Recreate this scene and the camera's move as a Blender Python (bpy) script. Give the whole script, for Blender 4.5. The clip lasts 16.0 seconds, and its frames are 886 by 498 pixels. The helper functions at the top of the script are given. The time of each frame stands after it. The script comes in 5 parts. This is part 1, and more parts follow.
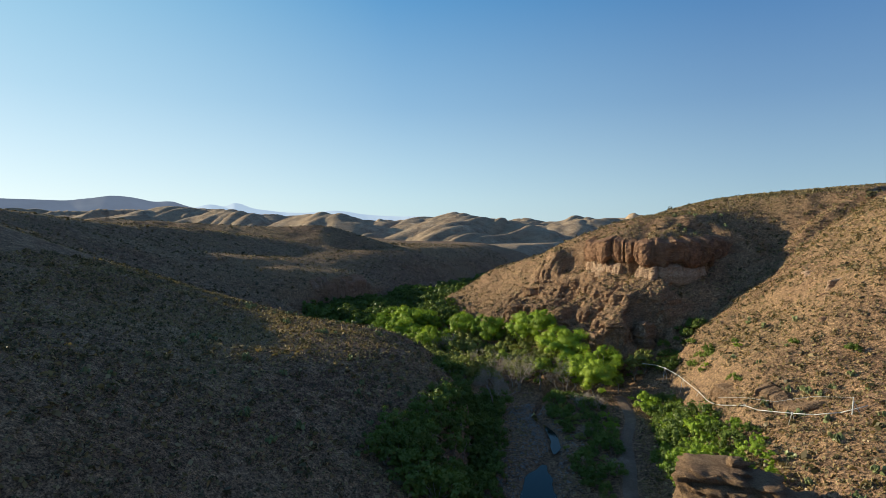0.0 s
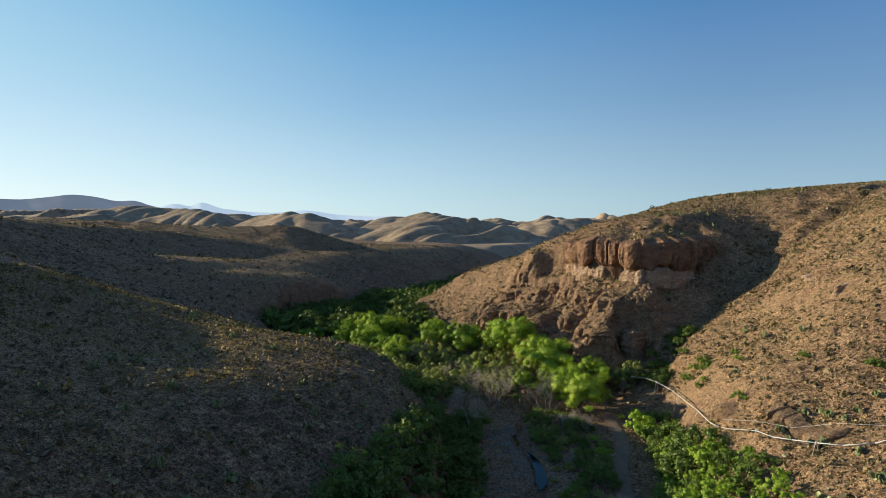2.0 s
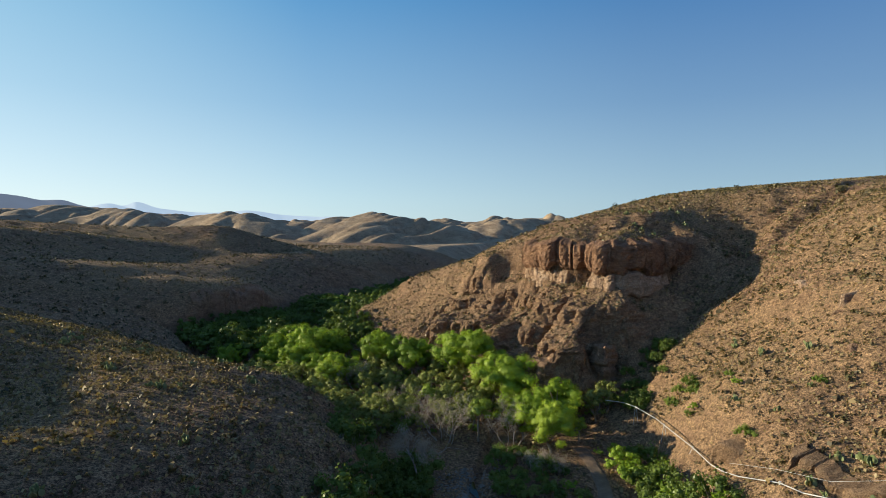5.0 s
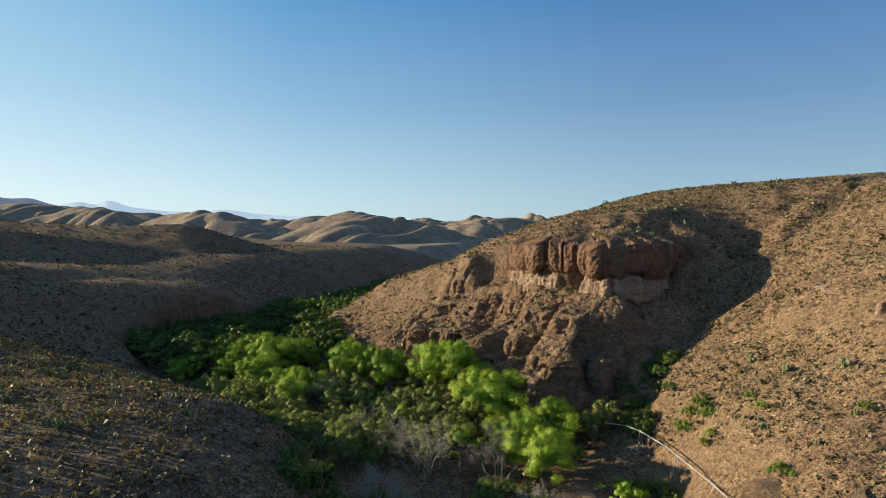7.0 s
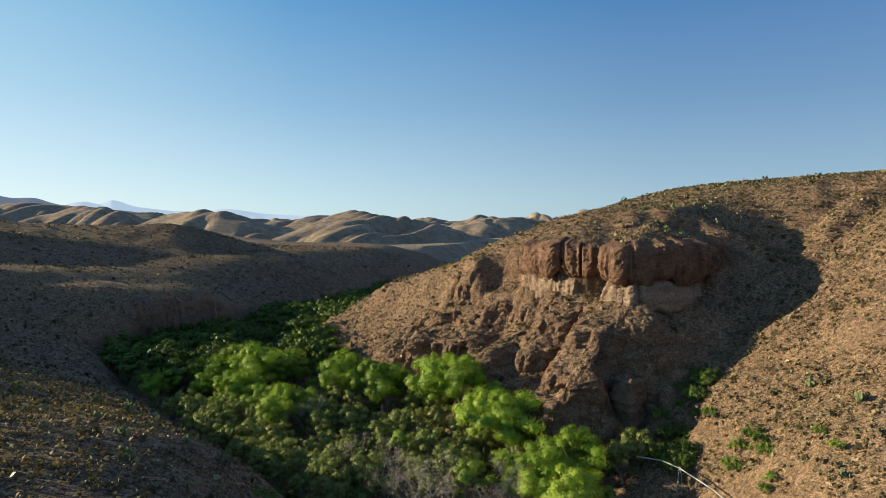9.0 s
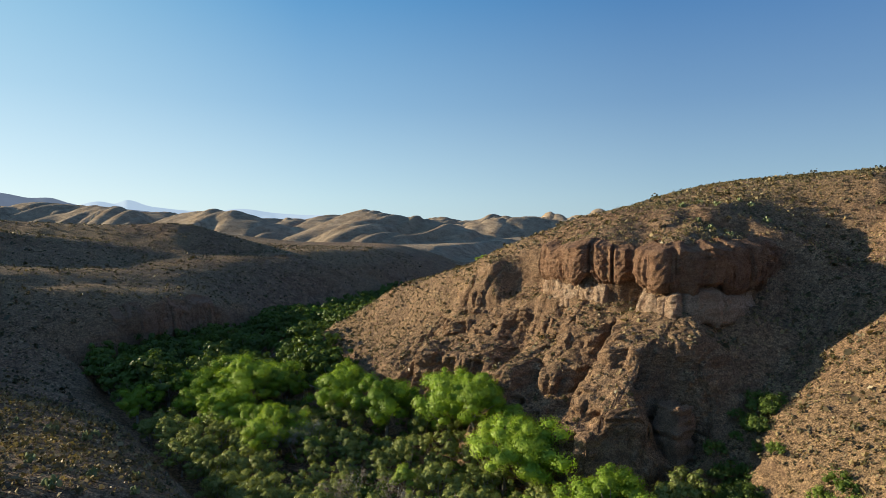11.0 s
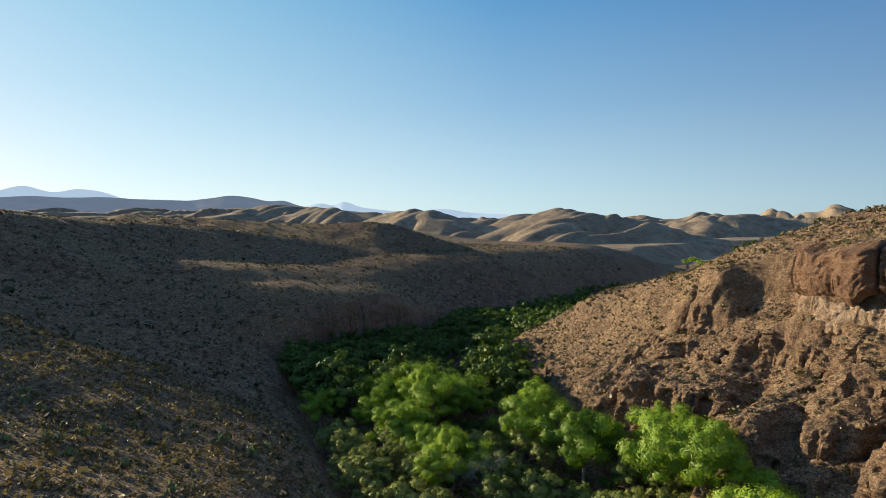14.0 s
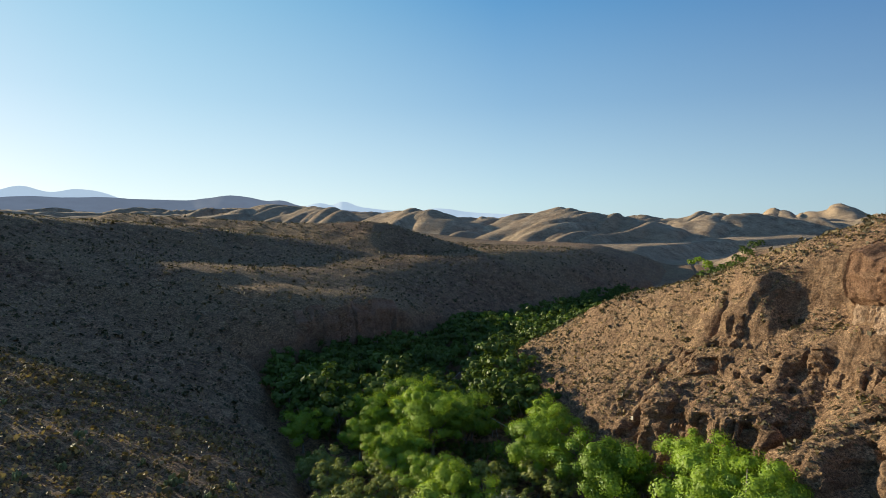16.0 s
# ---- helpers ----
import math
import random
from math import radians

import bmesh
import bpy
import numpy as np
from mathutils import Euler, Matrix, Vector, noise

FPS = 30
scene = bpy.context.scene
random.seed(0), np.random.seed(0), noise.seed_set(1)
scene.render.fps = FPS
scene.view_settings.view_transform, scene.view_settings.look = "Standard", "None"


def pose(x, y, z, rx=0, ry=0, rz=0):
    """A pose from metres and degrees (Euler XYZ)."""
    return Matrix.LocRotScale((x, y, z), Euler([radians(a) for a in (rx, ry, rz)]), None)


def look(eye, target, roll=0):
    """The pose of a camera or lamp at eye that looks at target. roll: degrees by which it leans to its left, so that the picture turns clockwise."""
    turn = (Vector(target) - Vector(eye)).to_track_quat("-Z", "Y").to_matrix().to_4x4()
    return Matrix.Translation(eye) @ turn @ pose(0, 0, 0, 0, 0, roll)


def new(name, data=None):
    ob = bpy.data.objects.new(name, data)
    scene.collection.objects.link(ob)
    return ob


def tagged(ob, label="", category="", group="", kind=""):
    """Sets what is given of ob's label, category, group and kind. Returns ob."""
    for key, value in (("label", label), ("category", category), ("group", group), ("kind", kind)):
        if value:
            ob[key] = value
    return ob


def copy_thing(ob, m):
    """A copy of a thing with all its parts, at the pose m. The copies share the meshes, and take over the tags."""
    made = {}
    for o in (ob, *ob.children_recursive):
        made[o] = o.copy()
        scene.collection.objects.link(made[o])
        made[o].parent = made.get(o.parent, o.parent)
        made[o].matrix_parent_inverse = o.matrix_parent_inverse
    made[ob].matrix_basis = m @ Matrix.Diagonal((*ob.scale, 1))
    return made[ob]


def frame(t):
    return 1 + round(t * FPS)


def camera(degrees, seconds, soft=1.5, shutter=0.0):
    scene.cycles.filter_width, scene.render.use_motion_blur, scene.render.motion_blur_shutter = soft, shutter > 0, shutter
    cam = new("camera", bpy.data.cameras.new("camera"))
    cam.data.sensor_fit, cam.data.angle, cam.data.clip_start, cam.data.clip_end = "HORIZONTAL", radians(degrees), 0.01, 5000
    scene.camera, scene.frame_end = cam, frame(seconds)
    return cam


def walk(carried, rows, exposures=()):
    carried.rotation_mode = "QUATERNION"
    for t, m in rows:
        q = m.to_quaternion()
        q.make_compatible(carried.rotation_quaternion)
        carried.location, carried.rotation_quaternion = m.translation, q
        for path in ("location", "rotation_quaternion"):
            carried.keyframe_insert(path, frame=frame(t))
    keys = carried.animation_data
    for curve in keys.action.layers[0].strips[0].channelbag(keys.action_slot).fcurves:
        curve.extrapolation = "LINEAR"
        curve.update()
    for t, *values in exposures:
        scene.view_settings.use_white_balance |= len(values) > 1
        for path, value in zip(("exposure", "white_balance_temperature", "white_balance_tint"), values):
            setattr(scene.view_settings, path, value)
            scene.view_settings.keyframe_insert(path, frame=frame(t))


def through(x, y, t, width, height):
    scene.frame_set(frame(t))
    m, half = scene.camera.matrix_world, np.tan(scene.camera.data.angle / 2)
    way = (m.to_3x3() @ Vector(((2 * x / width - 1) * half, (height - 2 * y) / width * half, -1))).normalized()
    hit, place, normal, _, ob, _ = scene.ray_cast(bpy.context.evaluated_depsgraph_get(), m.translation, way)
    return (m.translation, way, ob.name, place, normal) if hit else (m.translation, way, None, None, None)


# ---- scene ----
cam = camera(74.1, 16.0, soft=0.5)
METRES, EYE, TILT, LEAN, TURN = 150.0, 50.0, -2.0, 0.0, 0.0
ROWS = [
    (0.0, 0.0, 0.0, 0.0, -0.0, 0.0, 0.0),
    (0.5, 0.0003, 0.0332, 0.0011, -0.64, 0.0, 0.02),
    (1.0, 0.0011, 0.0663, 0.0025, -1.32, -0.01, 0.05),
    (1.5, 0.0024, 0.0995, 0.0039, -2.01, -0.01, 0.07),
    (2.0, 0.0042, 0.1329, 0.0051, -2.78, -0.0, 0.11),
    (2.5, 0.0065, 0.1663, 0.0062, -3.68, -0.0, 0.15),
    (3.0, 0.009, 0.1976, 0.0072, -4.52, -0.0, 0.2),
    (3.5, 0.0125, 0.231, 0.0085, -5.4, -0.01, 0.25),
    (4.0, 0.0163, 0.2644, 0.0092, -6.09, 0.01, 0.28),
    (6.5, 0.0412, 0.43, 0.013, -9.76, -0.03, 0.41),
    (7.0, 0.0476, 0.4633, 0.0137, -9.81, -0.04, 0.4),
    (7.5, 0.0539, 0.4962, 0.0148, -9.79, -0.05, 0.4),
    (8.0, 0.0602, 0.5293, 0.0161, -9.77, -0.05, 0.42),
    (8.5, 0.0663, 0.5618, 0.0166, -9.65, -0.04, 0.39),
    (9.0, 0.0726, 0.5941, 0.0178, -9.36, -0.07, 0.38),
    (11.5, 0.0982, 0.7505, 0.023, -7.03, -0.13, 0.3),
    (12.0, 0.1019, 0.7799, 0.024, 1.25, -0.1, 0.01),
    (12.5, 0.1036, 0.8067, 0.0248, 8.12, -0.14, -0.25),
    (13.0, 0.1024, 0.8271, 0.025, 10.23, -0.16, -0.31),
    (13.5, 0.0985, 0.8499, 0.0256, 10.55, -0.18, -0.32),
    (14.0, 0.0936, 0.8763, 0.0263, 10.56, -0.19, -0.32),
    (14.5, 0.0882, 0.9048, 0.027, 10.54, -0.21, -0.34),
    (15.0, 0.0831, 0.9348, 0.0279, 10.54, -0.21, -0.31),
    (15.5, 0.0783, 0.9637, 0.0287, 10.53, -0.21, -0.3),
    (16.0, 0.074, 0.989, 0.0294, 10.52, -0.22, -0.26),
]
walk(cam, [(t, pose(0, 0, EYE, TILT, LEAN, TURN) @ pose(METRES * x, METRES * y, METRES * z, 90 + pitch, roll, yaw)) for t, x, y, z, yaw, pitch, roll in ROWS], exposures=[(0.0, 0.6, 6250, 13), (16.0, 0.6, 6250, 13)])


# ---- sky, sun ----
SUN_AZIMUTH, SUN_HEIGHT = -70.0, 14.0   # degrees to the right of north (+y), and above the horizon
world = bpy.data.worlds.new("sky")
scene.world = world
world.use_nodes = True
sky = world.node_tree.nodes.new("ShaderNodeTexSky")
sky.sky_type, sky.sun_disc = "NISHITA", False
sky.altitude = 1300
sky.sun_elevation, sky.sun_rotation = radians(SUN_HEIGHT), radians(SUN_AZIMUTH)
sky.air_density, sky.dust_density, sky.ozone_density = 1.0, 0.7, 2.0
wn, wl = world.node_tree.nodes, world.node_tree.links


def sky_ramp(fac, stops):
    r = wn.new("ShaderNodeValToRGB")
    while len(r.color_ramp.elements) < len(stops):
        r.color_ramp.elements.new(0.5)
    for e, (p, c) in zip(r.color_ramp.elements, stops):
        e.position, e.color = p, (*c, 1)
    wl.new(fac, r.inputs[0])
    return r.outputs[0]


def sky_mix(fac, a, b, mode="MIX"):
    n = wn.new("ShaderNodeMix")
    n.data_type, n.blend_type = "RGBA", mode
    for sock, v in ((n.inputs[0], fac), (n.inputs[6], a), (n.inputs[7], b)):
        if isinstance(v, (float, tuple)):
            sock.default_value = v
        else:
            wl.new(v, sock)
    return n.outputs[2]


# dry haze that whitens the sky towards the sun and the horizon
ca, ce = radians(SUN_AZIMUTH), radians(SUN_HEIGHT)
way = wn.new("ShaderNodeTexCoord").outputs["Generated"]
toward = wn.new("ShaderNodeVectorMath")
toward.operation = "DOT_PRODUCT"
toward.inputs[1].default_value = (0.5 * math.sin(ca), 0.5 * math.cos(ca), 0)
wl.new(way, toward.inputs[0])
side = wn.new("ShaderNodeMath")
side.operation = "ADD"
side.inputs[1].default_value = 0.5
wl.new(toward.outputs["Value"], side.inputs[0])
height = wn.new("ShaderNodeSeparateXYZ")
wl.new(way, height.inputs[0])
low_air = sky_ramp(side.outputs[0], ((0.0, (0.30, 0.44, 0.52)), (0.30, (0.32, 0.48, 0.56)), (0.42, (0.36, 0.53, 0.61)), (0.70, (0.57, 0.77, 0.80)), (0.93, (0.80, 0.93, 0.90)), (1.0, (1.0, 1.0, 0.96))))
high_air = sky_ramp(side.outputs[0], ((0.0, (0.045, 0.15, 0.38)), (0.33, (0.041, 0.175, 0.42)), (0.45, (0.044, 0.193, 0.44)), (0.70, (0.077, 0.308, 0.58)), (0.90, (0.24, 0.54, 0.71)), (1.0, (0.42, 0.67, 0.78))))
climb = sky_ramp(height.outputs[2], ((0.0, (0, 0, 0)), (0.05, (0.10, 0.10, 0.10)), (0.20, (0.60, 0.60, 0.60)), (0.39, (1, 1, 1))))
haze_air = sky_mix(1.0, sky_mix(climb, low_air, high_air), (5.95, 5.95, 5.95, 1), "MULTIPLY")
share = sky_ramp(height.outputs[2], ((0.0, (0.85, 0.85, 0.85)), (0.42, (0.85, 0.85, 0.85)), (0.85, (0, 0, 0))))
wl.new(sky_mix(share, sky.outputs[0], haze_air), wn["Background"].inputs[0])
wn["Background"].inputs[1].default_value = 0.1127
sun = new("sun", bpy.data.lights.new("sun", "SUN"))
sun.data.energy, sun.data.angle, sun.data.color = 5.0, radians(0.53), (1.0, 0.86, 0.56)
sun.matrix_world = look((0, 0, 0), (-math.sin(ca) * math.cos(ce), -math.cos(ca) * math.cos(ce), -math.sin(ce)))

# ---- materials ----


def material(name, rough=0.9):
    m = bpy.data.materials.new(name)
    m.use_nodes = True
    b = m.node_tree.nodes["Principled BSDF"]
    b.inputs["Roughness"].default_value = rough
    b.inputs["Specular IOR Level"].default_value = 0.2
    return m, m.node_tree.nodes, m.node_tree.links, b


def math_node(nodes, links, op, a, b=None):
    n = nodes.new("ShaderNodeMath")
    n.operation, n.use_clamp = op, False
    for k, v in enumerate((a, b)):
        if v is None:
            continue
        if isinstance(v, (int, float)):
            n.inputs[k].default_value = v
        else:
            links.new(v, n.inputs[k])
    return n.outputs[0]


def noise_node(nodes, links, scale, detail=4.0, rough=0.55, stretch=(1, 1, 1)):
    co = nodes.new("ShaderNodeNewGeometry")
    mp = nodes.new("ShaderNodeMapping")
    mp.inputs["Scale"].default_value = stretch
    links.new(co.outputs["Position"], mp.inputs[0])
    n = nodes.new("ShaderNodeTexNoise")
    n.inputs["Scale"].default_value, n.inputs["Detail"].default_value, n.inputs["Roughness"].default_value = scale, detail, rough
    links.new(mp.outputs[0], n.inputs["Vector"])
    return n.outputs["Fac"]


def ramp_node(nodes, links, fac, stops):
    r = nodes.new("ShaderNodeValToRGB")
    while len(r.color_ramp.elements) < len(stops):
        r.color_ramp.elements.new(0.5)
    for e, (p, c) in zip(r.color_ramp.elements, stops):
        e.position, e.color = p, (*c, 1) if len(c) == 3 else c
    links.new(fac, r.inputs[0])
    return r.outputs[0]


def grey(v):
    return (v, v, v)


def mix_node(nodes, links, fac, a, b, mode="MIX"):
    n = nodes.new("ShaderNodeMix")
    n.data_type, n.blend_type = "RGBA", mode
    for sock, v in ((n.inputs[0], fac), (n.inputs[6], a), (n.inputs[7], b)):
        if isinstance(v, (int, float)):
            sock.default_value = v
        elif isinstance(v, tuple):
            sock.default_value = (*v, 1)
        else:
            links.new(v, sock)
    return n.outputs[2]


def bump_node(nodes, links, b, height, strength, distance, under=None):
    n = nodes.new("ShaderNodeBump")
    n.inputs["Strength"].default_value, n.inputs["Distance"].default_value = strength, distance
    links.new(height, n.inputs["Height"])
    if under is not None:
        links.new(under, n.inputs["Normal"])
    links.new(n.outputs[0], b.inputs["Normal"])
    return n.outputs[0]



def earth_material():
    """Dry soil with gravel and litter; bedded rock where it is steep."""
    m, n, l, b = material("earth", 0.95)
    big, mid, fine, grit = noise_node(n, l, 0.018, 5), noise_node(n, l, 0.3, 6, 0.7), noise_node(n, l, 1.3, 5, 0.75), noise_node(n, l, 7.0, 3, 0.7)
    soil = ramp_node(n, l, mid, ((0.34, (0.130, 0.078, 0.055)), (0.5, (0.236, 0.147, 0.096)), (0.66, (0.380, 0.252, 0.160))))
    soil = mix_node(n, l, ramp_node(n, l, big, ((0.4, grey(0.0)), (0.65, grey(0.7)))), soil, (0.305, 0.208, 0.120))
    litter = ramp_node(n, l, fine, ((0.38, (0.36, 0.34, 0.30)), (0.5, (0.95, 0.95, 0.95)), (0.64, (1.5, 1.45, 1.3))))
    soil = mix_node(n, l, 1.0, soil, litter, "MULTIPLY")
    gravel = noise_node(n, l, 3.6, 3, 0.7)
    pebbles = ramp_node(n, l, gravel, ((0.36, (0.40, 0.38, 0.34)), (0.50, (0.95, 0.95, 0.95)), (0.63, (1.6, 1.55, 1.42))))
    soil = mix_node(n, l, 1.0, soil, pebbles, "MULTIPLY")
    geo = n.new("ShaderNodeNewGeometry")
    sep = n.new("ShaderNodeSeparateXYZ")
    l.new(geo.outputs["True Normal"], sep.inputs[0])
    edge = math_node(n, l, "ADD", sep.outputs[2], math_node(n, l, "MULTIPLY", math_node(n, l, "SUBTRACT", mid, 0.5), 0.35))
    steep = ramp_node(n, l, edge, ((0.50, grey(1.0)), (0.72, grey(0.0))))
    beds = noise_node(n, l, 1.0, 6, 0.7, (0.16, 0.16, 0.55))
    f = math_node(n, l, "ADD", math_node(n, l, "MULTIPLY", beds, 0.4), math_node(n, l, "ADD", math_node(n, l, "MULTIPLY", mid, 0.25), math_node(n, l, "MULTIPLY", fine, 0.35)))
    rock = ramp_node(n, l, f, ((0.36, (0.125, 0.075, 0.048)), (0.47, (0.255, 0.159, 0.100)), (0.56, (0.39, 0.255, 0.160)), (0.66, (0.21, 0.135, 0.087))))
    rock = mix_node(n, l, 0.7, rock, pebbles, "MULTIPLY")
    col = mix_node(n, l, steep, soil, rock)
    l.new(col, b.inputs["Base Color"])
    thin = noise_node(n, l, 1.0, 5, 0.7, (0.25, 0.25, 3.2))
    first = bump_node(n, l, b, mid, 0.6, 0.8)
    second = bump_node(n, l, b, fine, 0.9, 0.4, first)
    third = bump_node(n, l, b, gravel, 1.0, 0.22, bump_node(n, l, b, grit, 0.7, 0.1, second))
    bump_node(n, l, b, math_node(n, l, "MULTIPLY", thin, steep), 1.0, 0.9, third)
    return m


def hazy_grassland_material():
    """Dry grass hills: straw lightened to imitate sun and distance haze, with darker scrub patches and speckles of
    shrubs.
    """
    m, n, l, b = material("hazy_grassland", 0.95)
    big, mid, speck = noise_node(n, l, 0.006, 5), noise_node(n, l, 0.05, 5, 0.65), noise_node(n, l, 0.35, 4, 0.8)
    # dry grass colours raised to paint in the paleness of far air
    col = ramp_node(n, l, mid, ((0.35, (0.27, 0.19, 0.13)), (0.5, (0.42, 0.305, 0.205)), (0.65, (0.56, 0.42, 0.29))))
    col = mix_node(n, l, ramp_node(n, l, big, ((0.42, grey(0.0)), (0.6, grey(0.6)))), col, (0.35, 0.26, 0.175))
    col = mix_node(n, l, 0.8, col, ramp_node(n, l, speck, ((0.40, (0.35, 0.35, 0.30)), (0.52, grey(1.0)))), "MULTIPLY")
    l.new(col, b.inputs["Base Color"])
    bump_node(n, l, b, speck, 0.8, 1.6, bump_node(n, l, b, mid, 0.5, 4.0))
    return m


EARTH = earth_material()
HAZY_GRASSLAND = hazy_grassland_material()


def rock_material(name, dark, mid, light, grain=1.0, rough=0.95):
    """Bedded rock with pits and grain."""
    m, n, l, b = material(name, rough)
    beds, blotch, fine = noise_node(n, l, 1.0, 5, 0.7, (0.18, 0.18, 0.6)), noise_node(n, l, 0.35, 5, 0.65), noise_node(n, l, 2.2, 5, 0.75)
    f = math_node(n, l, "ADD", math_node(n, l, "MULTIPLY", beds, 0.33), math_node(n, l, "ADD", math_node(n, l, "MULTIPLY", blotch, 0.32), math_node(n, l, "MULTIPLY", fine, 0.35)))
    pits = ramp_node(n, l, noise_node(n, l, 4.5, 4, 0.75), ((0.36, grey(0.42)), (0.5, grey(1.0)), (0.64, grey(1.35))))
    l.new(mix_node(n, l, min(1.0, 0.9 * grain), ramp_node(n, l, f, ((0.36, dark), (0.5, mid), (0.64, light))), pits, "MULTIPLY"), b.inputs["Base Color"])
    thin = noise_node(n, l, 1.0, 5, 0.7, (0.25, 0.25, 3.2))
    first = bump_node(n, l, b, thin, 0.8, 0.6 * grain, bump_node(n, l, b, beds, 0.6, 0.7 * grain))
    bump_node(n, l, b, pits, 1.0, 0.22 * grain, bump_node(n, l, b, fine, 1.0, 0.35 * grain, first))
    return m


ROCK = rock_material("red_rock", (0.13, 0.072, 0.046), (0.33, 0.187, 0.116), (0.50, 0.315, 0.195))
PALE = rock_material("pale_tuff", (0.30, 0.18, 0.115), (0.56, 0.385, 0.265), (0.74, 0.57, 0.42))
SANDSTONE = rock_material("sandstone", (0.17, 0.105, 0.066), (0.34, 0.22, 0.135), (0.50, 0.345, 0.215))
CANYON = rock_material("canyon_rock", (0.22, 0.132, 0.086), (0.39, 0.245, 0.16), (0.52, 0.35, 0.235))
COBBLE = rock_material("cobble", (0.13, 0.12, 0.11), (0.24, 0.22, 0.20), (0.36, 0.33, 0.30), 0.3)
TRACKDIRT = rock_material("track_dirt", (0.13, 0.09, 0.065), (0.20, 0.145, 0.105), (0.28, 0.21, 0.155), 0.2)
WHITE = rock_material("white_pipe", (0.32, 0.33, 0.33), (0.48, 0.48, 0.47), (0.60, 0.60, 0.58), 0.05, 0.5)
GALV = rock_material("galvanised_steel", (0.35, 0.35, 0.35), (0.45, 0.45, 0.45), (0.55, 0.55, 0.55), 0.05, 0.5)
WATER, n_, l_, b_ = material("water", 0.03)
b_.inputs["Base Color"].default_value = (0.012, 0.017, 0.017, 1)
b_.inputs["IOR"].default_value = 1.33
b_.inputs["Specular IOR Level"].default_value = 0.25
bump_node(n_, l_, b_, noise_node(n_, l_, 2.0, 2), 0.03, 0.03)


def leaf_material(name, dark, light, through=0.28):
    m = bpy.data.materials.new(name)
    m.use_nodes = True
    n, l = m.node_tree.nodes, m.node_tree.links
    n.remove(n["Principled BSDF"])
    geo, info = n.new("ShaderNodeNewGeometry"), n.new("ShaderNodeObjectInfo")
    f = math_node(n, l, "ADD", math_node(n, l, "MULTIPLY", geo.outputs["Random Per Island"], 0.4), math_node(n, l, "MULTIPLY", info.outputs["Random"], 0.6))
    col = ramp_node(n, l, f, ((0.1, dark), (0.9, light)))
    a, t, g, mx, mg = n.new("ShaderNodeBsdfDiffuse"), n.new("ShaderNodeBsdfTranslucent"), n.new("ShaderNodeBsdfGlossy"), n.new("ShaderNodeMixShader"), n.new("ShaderNodeMixShader")
    l.new(col, a.inputs[0])
    warm = mix_node(n, l, 1.0, col, (1.0, 1.0, 0.45), "MULTIPLY")
    l.new(warm, t.inputs[0])
    g.inputs["Roughness"].default_value = 0.45
    mx.inputs[0].default_value, mg.inputs[0].default_value = through, 0.03
    l.new(a.outputs[0], mx.inputs[1])
    l.new(t.outputs[0], mx.inputs[2])
    l.new(mx.outputs[0], mg.inputs[1])
    l.new(g.outputs[0], mg.inputs[2])
    l.new(mg.outputs[0], n["Material Output"].inputs[0])
    return m


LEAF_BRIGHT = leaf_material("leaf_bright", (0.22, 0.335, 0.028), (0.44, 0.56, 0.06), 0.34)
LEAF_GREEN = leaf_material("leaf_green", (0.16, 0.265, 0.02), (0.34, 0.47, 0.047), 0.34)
LEAF_YELLOW = leaf_material("leaf_yellow", (0.22, 0.30, 0.03), (0.38, 0.48, 0.08))
# cottonwood leaf darkened to stand in for the canyon's shade
LEAF_SHADED = leaf_material("leaf_shaded", (0.065, 0.105, 0.016), (0.15, 0.215, 0.036))
# willow green, lowered to paint in the shade of the western bank
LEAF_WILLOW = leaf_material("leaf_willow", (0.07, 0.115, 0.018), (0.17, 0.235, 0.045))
LEAF_MESQUITE = leaf_material("leaf_mesquite", (0.10, 0.15, 0.022), (0.22, 0.30, 0.055))
LEAF_OLIVE = leaf_material("leaf_olive", (0.17, 0.20, 0.045), (0.36, 0.39, 0.11))


def bark_material(name, dark, light):
    m, n, l, b = material(name, 0.9)
    f = noise_node(n, l, 3.0, 4, 0.6, (1, 1, 0.25))
    l.new(ramp_node(n, l, f, ((0.3, dark), (0.7, light))), b.inputs["Base Color"])
    bump_node(n, l, b, f, 0.6, 0.05)
    return m


BARK = bark_material("bark", (0.16, 0.13, 0.10), (0.38, 0.33, 0.27))
DEADWOOD = bark_material("deadwood", (0.24, 0.20, 0.18), (0.45, 0.39, 0.36))
SCRUB = leaf_material("scrub", (0.058, 0.048, 0.027), (0.17, 0.138, 0.075), 0.15)
SHRUB = leaf_material("shrub", (0.09, 0.08, 0.034), (0.21, 0.18, 0.08), 0.15)
TWIG = leaf_material("twig", (0.28, 0.23, 0.185), (0.50, 0.425, 0.35), 0.1)
STRAW = leaf_material("straw", (0.20, 0.145, 0.068), (0.50, 0.385, 0.20), 0.2)


# bluish emission imitates the haze in front of the far peaks
HAZE, n_, l_, b_ = material("far_mountain_haze", 1.0)
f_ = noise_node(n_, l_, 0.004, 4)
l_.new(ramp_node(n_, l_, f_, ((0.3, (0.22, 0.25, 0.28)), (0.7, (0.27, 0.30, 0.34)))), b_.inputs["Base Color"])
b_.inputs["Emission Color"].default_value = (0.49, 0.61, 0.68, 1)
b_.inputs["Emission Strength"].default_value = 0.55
# dark ridge with a weaker blue glow that stands in for haze
HAZE_RIDGE, n_, l_, b_ = material("haze_ridge", 1.0)
